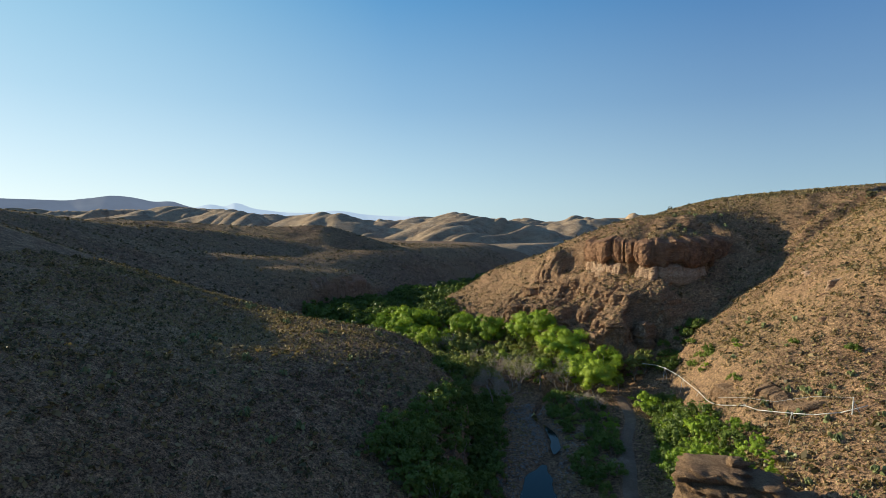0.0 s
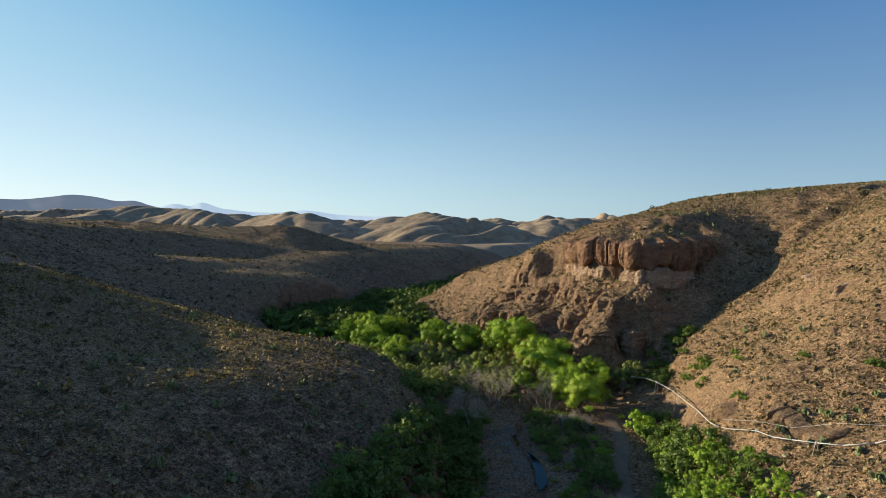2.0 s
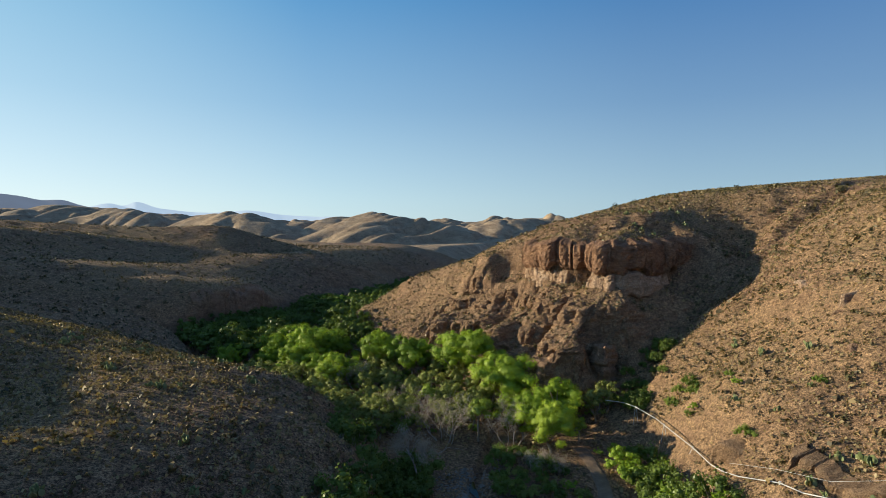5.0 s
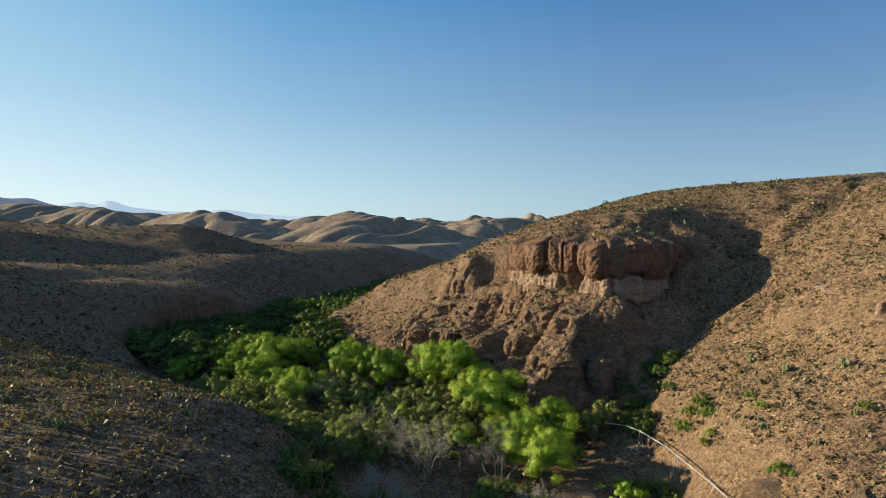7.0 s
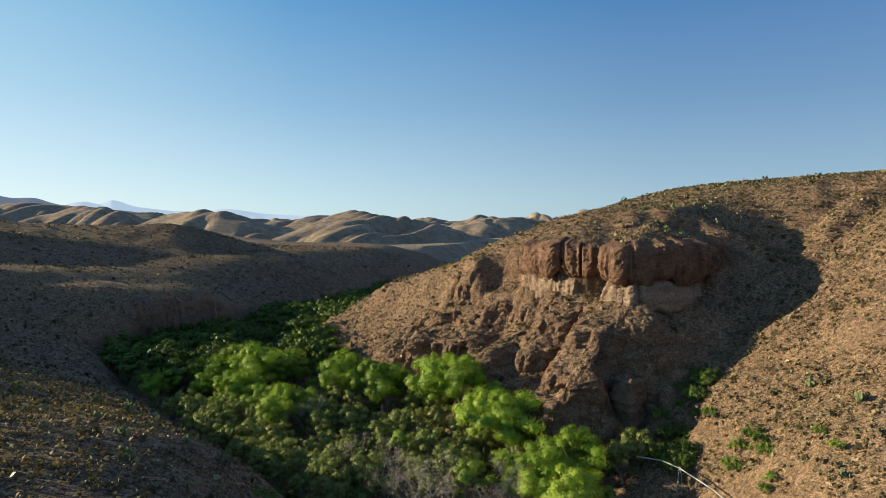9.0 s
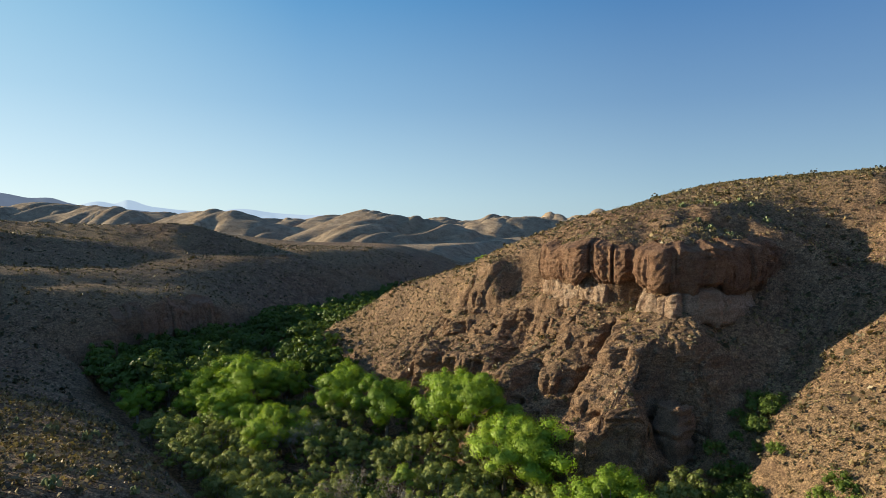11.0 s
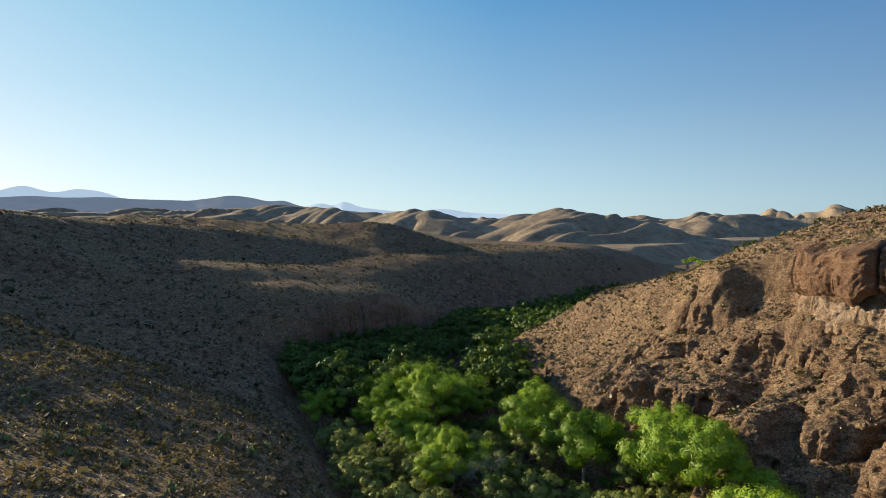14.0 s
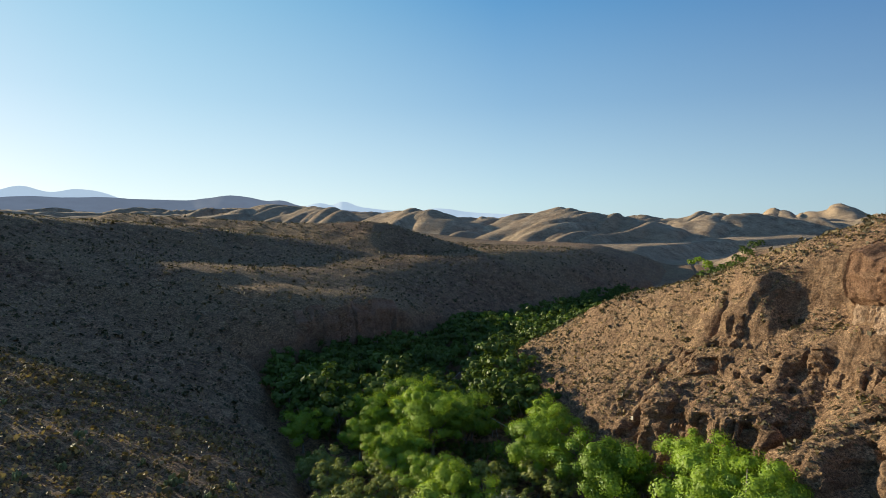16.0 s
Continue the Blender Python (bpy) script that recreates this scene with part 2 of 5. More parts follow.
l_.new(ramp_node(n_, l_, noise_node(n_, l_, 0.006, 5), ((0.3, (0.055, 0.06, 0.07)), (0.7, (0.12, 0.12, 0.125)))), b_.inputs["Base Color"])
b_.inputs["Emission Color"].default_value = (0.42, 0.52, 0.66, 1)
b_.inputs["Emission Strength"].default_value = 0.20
CACTUS = leaf_material("cactus", (0.12, 0.15, 0.06), (0.26, 0.29, 0.13), 0.05)

def hash01(i, j, seed):
    """Repeatable random numbers in 0..1 on a whole-number lattice."""
    h = (i.astype(np.int64) * 374761393 + j.astype(np.int64) * 668265263 + seed * 974634777) & 0xFFFFFFFF
    h = ((h ^ (h >> 13)) * 1274126177) & 0xFFFFFFFF
    h = ((h ^ (h >> 16)) * 2246822519) & 0xFFFFFFFF
    return ((h ^ (h >> 15)) & 0xFFFFFF) / 0xFFFFFF


def vnoise(x, y, seed=0):
    """Smooth noise in -1..1 with features about 1 across."""
    i, j = np.floor(x), np.floor(y)
    u, v = x - i, y - j
    u, v = u * u * u * (u * (6 * u - 15) + 10), v * v * v * (v * (6 * v - 15) + 10)
    a, b = hash01(i, j, seed), hash01(i + 1, j, seed)
    c, d = hash01(i, j + 1, seed), hash01(i + 1, j + 1, seed)
    return 2 * ((a + (b - a) * u) * (1 - v) + (c + (d - c) * u) * v) - 1


def fbm(x, y, seed=0, octaves=4):
    total, amp = 0, 1
    for k in range(octaves):
        total = total + amp * vnoise(x * 2 ** k + 17.3 * k, y * 2 ** k - 9.1 * k, seed + k)
        amp *= 0.5
    return total / 1.9


def step(a, b, x):
    t = np.clip((x - a) / (b - a), 0, 1)
    return t * t * (3 - 2 * t)


def curve1d(xs, ys, x):
    """A smooth curve through the knots (xs, ys), straight beyond the ends."""
    xs, ys = np.asarray(xs, float), np.asarray(ys, float)
    m = np.gradient(ys, xs)
    k = np.clip(np.searchsorted(xs, x) - 1, 0, len(xs) - 2)
    h = xs[k + 1] - xs[k]
    t = np.clip((x - xs[k]) / h, 0, 1)
    return ((2 * t ** 3 - 3 * t * t + 1) * ys[k] + (t ** 3 - 2 * t * t + t) * h * m[k] + (3 * t * t - 2 * t ** 3) * ys[k + 1] + (t ** 3 - t * t) * h * m[k + 1]) \
        + np.minimum(x - xs[0], 0) * m[0] + np.maximum(x - xs[-1], 0) * m[-1]


def along(x, y, line):
    """Distance from a polyline, and how far along it (0..1 over all its segments) the nearest point lies."""
    best, place = np.full(np.shape(x), 1e9), np.zeros(np.shape(x))
    n = len(line) - 1
    for k, ((ax, ay), (bx, by)) in enumerate(zip(line, line[1:])):
        t = np.clip(((x - ax) * (bx - ax) + (y - ay) * (by - ay)) / ((bx - ax) ** 2 + (by - ay) ** 2), 0, 1)
        d = np.hypot(x - ax - t * (bx - ax), y - ay - t * (by - ay))
        near = d < best
        best, place = np.where(near, d, best), np.where(near, (k + t) / n, place)
    return best, place


def smin(a, b, k):
    h = np.clip(0.5 + 0.5 * (b - a) / k, 0, 1)
    return b + (a - b) * h - k * h * (1 - h)


# the foot of the western slope: x at each y
FOOT_Y = (-300, 60, 110, 145, 185, 220, 260, 290, 316, 336, 356, 376, 400, 440, 500, 580, 680, 800, 1000)
FOOT_X = (0, 4, 6, 8, 5, -14, -39, -57, -74, -68, -56, -43, -35, -15, 25, 70, 105, 130, 110)
# the western slope: height over the distance from its foot, at some places up the canyon
WEST_D = (0, 8, 20, 40, 70, 110, 180, 320)
WEST = {-200: (-3, 2, 8, 18, 30, 44, 60, 60), 100: (-3, 2, 8, 16.5, 28, 40, 57, 60), 140: (-3, 6, 14, 20, 24.5, 37, 56, 59),
        185: (-3, 7.5, 15.8, 20.2, 24, 35.5, 56, 59), 220: (-3, 3.5, 10.8, 15.5, 23.5, 35.5, 57, 60), 260: (-3, 1.5, 6.5, 13, 22.5, 35, 57, 61.5),
        290: (-3, 2.5, 7.5, 13.5, 23, 35.5, 58, 63), 325: (-3, 10, 17.5, 21.5, 29.5, 42, 62, 64), 360: (-3, 14, 21, 25, 31, 37, 56, 57),
        440: (-2, 4, 11, 20, 27.5, 32, 50, 52), 540: (-1, 4, 11.5, 23, 31.5, 33, 39, 51), 700: (0, 5, 12, 22, 30, 32, 35, 50)}


def west(x, y):
    d = np.interp(y, FOOT_Y, FOOT_X) - x
    d = d + (3.5 * vnoise(y / 19, x / 60, 3) + 1.6 * vnoise(y / 6, x / 30, 4)) * step(0, 6, d)
    rock = np.exp(-((y - 352) / 17) ** 2) + 0.4 * step(395, 440, y) * np.clip(1.6 * vnoise(y / 37, 0 * y, 5), 0, 1) + 0.25 * np.exp(-((y - 150) / 30) ** 2)
    rock = np.clip(rock, 0, 1)
    d = d + 17 * rock * step(0.5, 4.5, d) * (1 - step(20, 60, d))
    ys = list(WEST)
    cols = [curve1d(ys, [WEST[k][i] for k in ys], np.clip(y, -300, 800)) for i in range(8)]
    z = cols[0] * 0
    slopes = [(cols[min(i + 1, 7)] - cols[max(i - 1, 0)]) / (WEST_D[min(i + 1, 7)] - WEST_D[max(i - 1, 0)]) for i in range(8)]
    for i in range(7):
        h = WEST_D[i + 1] - WEST_D[i]
        t = np.clip((d - WEST_D[i]) / h, 0, 1)
        inside = (d >= WEST_D[i]) & (d < WEST_D[i + 1])
        p = (2 * t ** 3 - 3 * t * t + 1) * cols[i] + (t ** 3 - 2 * t * t + t) * h * slopes[i] + (3 * t * t - 2 * t ** 3) * cols[i + 1] + (t ** 3 - t * t) * h * slopes[i + 1]
        z = np.where(inside, p, z)
    z = np.where(d >= WEST_D[7], cols[7] + 0.0 * (d - WEST_D[7]), z)
    z = np.where(d < 0, -8.0, z)
    roll = step(15, 50, d)
    return z + roll * (1.1 * fbm(x / 38, y / 38, 11, 3) + 0.35 * fbm(x / 7, y / 7, 12, 2)), d


# the rim of the butte in plan, two blocks with a notch between them
RIM = ((72, 279), (67, 272), (66.5, 265), (68.5, 257), (72.5, 249.5), (77, 245.5), (83, 244), (84, 240), (79.5, 235), (79, 229.5), (83, 226), (90, 225.5), (98, 229), (108, 235), (117, 241), (124, 246))


def rim_side(x, y):
    """Distance behind (+) or before (-) the rim, and the place along it."""
    d, s = along(x, y, RIM)
    n = len(RIM) - 1
    k = np.clip((s * n).astype(int), 0, n - 1)
    P = np.array(RIM, float)
    A, B = P[k], P[k + 1]
    cross = (B[..., 0] - A[..., 0]) * (y - A[..., 1]) - (B[..., 1] - A[..., 1]) * (x - A[..., 0])
    return np.where(cross > 0, d, -d), s


def butte(x, y):
    """The eastern hill: a butte with a lower and an upper cliff."""
    warp = 2.2 * vnoise(x / 13, y / 13, 21) + 1.1 * vnoise(x / 5, y / 5, 22)
    t = (x - 20) * 0.534 - (y - 258) * 0.846
    da = (x - 20) * 0.846 + (y - 258) * 0.534 + 0.1 * (t - 35)
    db = (x + 17) * 0.836 - (y - 318) * 0.55
    up = (x - np.interp(y, (318, 380, 450, 560, 680, 820, 1000), (-17, 18, 58, 119, 168, 211, 250))) * 0.8
    db = np.where(y > 318, np.maximum(db, up), db)
    # buttresses run up the cliff face
    tw = t + 2.5 * vnoise(da / 9, t / 15, 27)
    rib = np.abs(vnoise(tw / 12 + 0.5, da / 45, 23)) ** 0.8 * 14 + np.abs(vnoise(tw / 4.6, da / 22, 24)) ** 0.8 * 4.6 + 0.7 * vnoise(tw / 1.7, da / 9, 28) - 8
    cliffy = 0.25 + 0.75 * step(-22, -9, t)
    face = step(-3, 3, da) * (1 - step(36, 48, da)) * cliffy
    turn = step(18, 48, t)
    q = da + rib * face * (0.6 + 0.4 * turn) + 0.25 * warp
    north = curve1d((1, 5, 8, 11, 13.5, 20, 29, 34, 37, 46, 63, 90, 130, 180, 300), (-9, -3, 2, 5, 13, 16, 20.5, 25, 30.5, 40.5, 53, 57, 67, 72, 80), q)
    south = curve1d((-2, 2, 4, 8.5, 14, 20, 29, 37, 46, 63, 90, 130, 180, 300), (-9, -3, 8, 13, 17, 20.5, 28, 34.5, 42, 53, 57, 67, 72, 80), q)
    nose = curve1d((1, 5, 8, 12, 20, 29, 37, 46, 63, 90, 130, 180, 300), (-9, -3, 2, 6, 11.5, 19.5, 28.5, 39.5, 53, 57, 67, 72, 80), q)
    tip = 1 - step(-20, -9, t)
    a = (nose * tip + north * (1 - tip)) * (1 - turn) + south * turn
    b = curve1d((-12, -8, -4, 4, 16, 34, 50, 90, 120, 160, 260), (-9, -3, 3, 9, 18, 28, 32.5, 48, 60, 74, 90), db + warp)
    b = smin(b, np.interp(y, (330, 400, 480, 560), (95, 60, 40, 32)) + 1.5 * vnoise(x / 60, y / 60, 34), 4)
    z = smin(a, b, 5)
    z = z - 34 * (1 - step(201, 208, y + 2.5 * vnoise(x / 7, y / 7, 26)))
    for line, deep, wide in RAVINES:
        d, s = along(x, y, line)
        z = z - np.interp(s, np.linspace(0, 1, len(deep)), deep) * np.exp(-(d / wide) ** 2)
    # ledges of harder beds
    for high, amount, seed in ((8.5, 0.22, 25), (2.6, 0.2, 29)):
        ledge = (z + 3.0 * vnoise(t / 15, da / 30, seed) + 0.5 * vnoise(t / 3.7, da / 12, seed + 40)) / high
        f = ledge - np.floor(ledge)
        z = z + face * high * amount * (step(0.38, 0.62, f) - f) * step(2, 6, z)
    return z


def rim_rock(x, y, z):
    """Lets the hill step up behind the rim, and lie below it in front."""
    d, s = rim_side(x, y)
    ends = step(0, 0.1, s) * (1 - step(0.9, 1.0, s))
    top = 45.3 + 0.36 * np.maximum(d, 0) - 3.0 * (1 - step(0.05, 0.25, s))
    behind = step(0.2, 1.2, d) * (1 - step(22, 34, d)) * ends
    z = z * (1 - behind) + np.maximum(z, smin(top, 55 + 0 * z, 4)) * behind
    before = (1 - step(-0.6, 0.2, d)) * step(-16, -8, d) * ends * (1 - step(0.8, 0.95, s))
    return z * (1 - before) + np.minimum(z, 31.6 + 0.5 * d) * before


# ravines in the face of the butte: line, depths along it, half width
RAVINES = ((((38, 243), (50, 251), (58, 262), (66, 266)), (3, 5, 3, 0), 4.0),
           (((56, 222), (66, 232), (80, 238.5)), (2, 5, 5), 4.0),
           (((6, 277), (22, 281), (36, 290), (56, 304)), (2, 3, 3, 0), 4.0),
           (((44, 228), (54, 238), (62, 250)), (4, 4, 0), 3.0),
           (((48, 218), (57, 227), (66, 236)), (5, 3, 0), 3.0),
           (((20, 262), (34, 268), (46, 280)), (4, 4, 0), 3.5))


GULLY = ((72, 190), (81, 204), (96, 214), (115, 222), (160, 233))


def east_slope(x, y):
    foot = np.interp(y, (-300, 60, 80, 100, 120, 140, 160, 180, 200, 260), (34, 38, 38, 38, 48, 56, 63, 69, 72, 84))
    d = (x - foot) * np.interp(y, (95, 125, 165), (0.5, 0.6, 1)) + 2 * vnoise(x / 17, y / 17, 31) + 0.8 * vnoise(x / 5, y / 5, 32)
    c = curve1d((-6, 0, 6, 16, 23, 31, 38, 49, 61, 71, 88, 126, 226), (-9, -3, 3.5, 12.5, 17.5, 22.5, 28, 37, 45, 52, 63, 76, 96), d)
    return smin(c, smin(46.2 + 0.09 * (x - 8) + 0.024 * (y - 74), 76 + 0 * x, 6), 8)


def gully(x, y):
    """The height of the gully's bed with its flanks, and 1 on its east side."""
    d, s = along(x, y, GULLY)
    bed = np.interp(s, np.linspace(0, 1, 5), (4, 9, 18, 30, 55))
    flank = bed + np.maximum(d - 1.5, 0) * np.interp(s, (0, 0.25, 0.5, 1), (2.2, 1.5, 1.05, 0.6)) * (1 + 0.25 * vnoise(x / 9, y / 9, 33))
    gx = np.interp(y, [p[1] for p in GULLY], [p[0] for p in GULLY]) + np.maximum(y - 233, 0) * 1.5
    return flank, step(-3, 3, x - gx)


def distance_hills(x, y):
    """Rounded hills with spurs behind the mesa, out to the horizon."""
    r, a = np.hypot(x, y - 100), np.degrees(np.arctan2(x, y - 100))
    high = np.interp(a, (-90, -47, -35, -30, -26, -22, -17, -14, -4, 10, 30, 90), (0.03, 0.031, 0.032, 0.033, 0.032, 0.031, 0.031, 0.027, 0.026, 0.026, 0.027, 0.027))
    wx, wy = x + 70 * vnoise(x / 260, y / 260, 45), y + 70 * vnoise(x / 260, y / 260, 46)
    u, v = wx * 0.94 - wy * 0.34, wx * 0.34 + wy * 0.94
    broad = 0.5 + 0.5 * vnoise(wx / 420 + 3.1, wy / 520 + 1.7, 41)
    ribs = vnoise(u / 105, v / 420, 42)
    spur = np.abs(ribs) ** 0.75
    rill = np.abs(vnoise(u / 31, v / 130, 43)) ** 0.8
    bulk = (0.40 + 0.60 * broad) * (0.42 + 0.72 * spur) + 0.15 * rill
    z = 22 + (high * np.minimum(r, 2500) + 27) * step(900, 2100, r) * bulk
    for line, tops in RIDGES:
        for k in range(len(line) - 1):
            d, s = along(x, y, line[k:k + 2])
            t = tops[k] + (tops[k + 1] - tops[k]) * s
            d = np.sqrt(d * d + 900) - 30
            z = np.maximum(z, t - d * (0.28 + 0.36 * np.sqrt(ribs ** 2 + 0.04)) + 11 * rill - 6)
    return z


# single hills in the distance: ridge lines, and the heights along them
RIDGES = ((((-40, 1080), (20, 1180), (35, 1290), (130, 1270), (260, 1190)), (16, 60, 88, 72, 16)), (((35, 1290), (-60, 1330), (-130, 1250)), (88, 66, 18)),
          (((-215, 1200), (-235, 1330), (-330, 1420)), (20, 86, 84)), (((-235, 1330), (-140, 1400)), (86, 50)),
          (((250, 1300), (330, 1420), (460, 1500)), (16, 72, 74)), (((430, 1330), (520, 1500)), (20, 72)), (((-420, 1250), (-470, 1450), (-600, 1600)), (22, 84, 104)))


def mesa_hill(x, y):
    """The long dark hill on the mesa, falling to the east."""
    d, s = along(x, y, ((-330, 560), (-180, 545), (-114, 549), (-104, 552), (-83, 558), (-59, 562), (-33, 566)))
    top = np.interp(s, np.linspace(0, 1, 7), (60, 52, 52.7, 51.5, 45, 38, 31)) + 0.8 * vnoise(x / 18, y / 18, 61)
    d = np.sqrt(d * d + 64) - 8
    return np.where(s < 1, top - np.where(y < 556, 0.40, 0.2) * d, -99)


def ground(x, y):
    """Height of the ground."""
    x, y = np.asarray(x, float), np.asarray(y, float)
    floor = -3.2 + 0.008 * np.clip(y - 200, 0, 1500) + 0.45 * fbm(x / 22, y / 22, 1, 3) + 0.12 * fbm(x / 4, y / 4, 2, 2)
    cd, _ = along(x, y, CREEK)
    floor = floor - 1.3 * np.exp(-(cd / np.interp(y, (110, 130, 142, 165, 175), (4.6, 3.6, 1.9, 1.6, 1.0))) ** 4)
    floor = floor + 7.5 * np.exp(-(((x - 76) / 10) ** 2 + ((y - 196) / 13) ** 2))   # the fan at the gully's mouth
    w, _ = west(x, y)
    w = np.maximum(w, mesa_hill(x, y))
    c, b = east_slope(x, y), smin(butte(x, y), 48.0 + 0.09 * (x - 8) + 0.024 * (y - 74), 4)
    flank, east = gully(x, y)
    hill = np.where(y < 186, c, b * (1 - east) + c * east)
    hill = np.where(y >= 186, smin(hill, flank, 3), hill)
    bay = np.exp(-(np.hypot(x - 73.0, y - 208.5) / 6.6) ** 4)   # the bay in which the rock pillar stands
    hill = hill - np.maximum(hill - 5.0, 0) * 0.95 * bay
    hill = np.where(y >= 215, rim_rock(x, y, hill), hill)
    # the crest of the butte: its south-eastern flank falls away to the gully
    s, e = (x - 84) * 0.69 + (y - 227) * 0.72, (x - 84) * 0.72 - (y - 227) * 0.69
    flank = 46.8 + 13.5 * np.clip(s / 61, 0, 1) - 0.5 * np.maximum(e - 1 + 1.5 * vnoise(x / 11, y / 11, 35), 0)
    fallen = hill - np.maximum(hill - flank, 0) * step(-4, 3, s) * step(0, 3, e) * (1 - step(45, 75, s))
    hill = np.maximum(fallen, np.minimum(hill, c))
    hill = hill + 0.3 * fbm(x / 6, y / 6, 13, 3) + 0.5 * np.abs(vnoise(x / 2.6, y / 2.6, 14)) * step(4, 10, hill)
    near = np.maximum(np.maximum(floor, w), hill)
    # the mesa and the hills fall away behind
    fade = step(830, 980, y + 0.15 * np.abs(x))
    fade = np.maximum(fade, step(430, 700, np.hypot(x, np.minimum(y - 300, 0))))
    away = distance_hills(x, y)
    away = floor + (np.maximum(away, floor) - floor) * step(22, 70, cd)
    return near * (1 - fade) + away * fade


CREEK = ((18, -200), (16, 60), (18, 110), (21.5, 128), (27.5, 142), (28.5, 153), (26, 167), (33, 185), (39, 202), (30, 218), (10, 240), (-12, 262), (-38, 290), (-45, 318), (-30, 350), (-12, 390), (20, 440), (70, 520), (120, 640), (160, 800), (190, 960), (300, 1120), (520, 1240))


def face_axes(x, y):
    """Along (t) and up (d) the western face of the butte."""
    return (x - 20) * 0.534 - (y - 258) * 0.846, (x - 20) * 0.846 + (y - 258) * 0.534


# ---- the ground ----


def sheet(name, xs, ys, mat, place):
    """A sheet over the lattice of xs and ys; place gives the points."""
    X, Y = np.meshgrid(xs, ys)
    pts = place(X.ravel(), Y.ravel())
    nx, ny = len(xs), len(ys)
    i = (np.arange(ny - 1)[:, None] * nx + np.arange(nx - 1)[None, :]).ravel()
    quads = np.stack([i, i + 1, i + nx + 1, i + nx], 1)
    me = bpy.data.meshes.new(name)
    me.vertices.add(len(pts))
    me.vertices.foreach_set("co", pts.astype(np.float32).ravel())
    me.loops.add(quads.size)
    me.loops.foreach_set("vertex_index", quads.astype(np.int32).ravel())
    me.polygons.add(len(quads))
    me.polygons.foreach_set("loop_start", np.arange(0, quads.size, 4, dtype=np.int32))
    me.polygons.foreach_set("use_smooth", np.ones(len(quads), dtype=bool))
    me.update(calc_edges=True)
    me.materials.append(mat)
    return new(name, me)


def spread(*runs):
    """Lattice lines: runs of (from, to, spacing)."""
    out = []
    for a, b, s in runs:
        out += list(np.linspace(a, b, max(2, round((b - a) / s)), endpoint=False))
    return np.array(out + [runs[-1][1]])


XS = spread((-430, -190, 4), (-190, -90, 2), (-90, -8, 1.1), (-8, 40, 0.8), (40, 128, 0.6), (128, 190, 1.3), (190, 430, 5))
YS = spread((-170, 40, 4), (40, 180, 1.3), (180, 292, 0.6), (292, 380, 1.1), (380, 620, 3.5), (620, 900, 5))


def near_place(x, y):
    z = ground(x, y)
    # worn beds: steep rock steps in and out with height
    e = 0.3
    gx, gy = (ground(x + e, y) - z) / e, (ground(x, y + e) - z) / e
    g = np.hypot(gx, gy) + 1e-6
    steep = step(0.8, 1.8, g) * step(-2, 1, z)
    out = 0.45 * vnoise(z / 0.9 + 0.3 * vnoise(x / 5, y / 5, 53), (x + y) / 14, 51) + 0.3 * vnoise(z / 0.35, (x - y) / 6, 52) + 0.3 * vnoise((x - y) / 1.1, z / 1.3, 54)
    t, d = face_axes(x, y)
    under = step(-32, -27, t) * (1 - step(70, 75, t)) * step(-3, 0.5, d) * (1 - step(34, 38, d))   # the cliff face lies over this
    return np.stack([x - gx / g * out * steep, y - gy / g * out * steep, z - 3.0 * under], 1)


ground_ob = tagged(sheet("ground", XS, YS, EARTH, near_place), "dry tan hillsides and valley floor with scattered scrub", "ground", kind="structure")


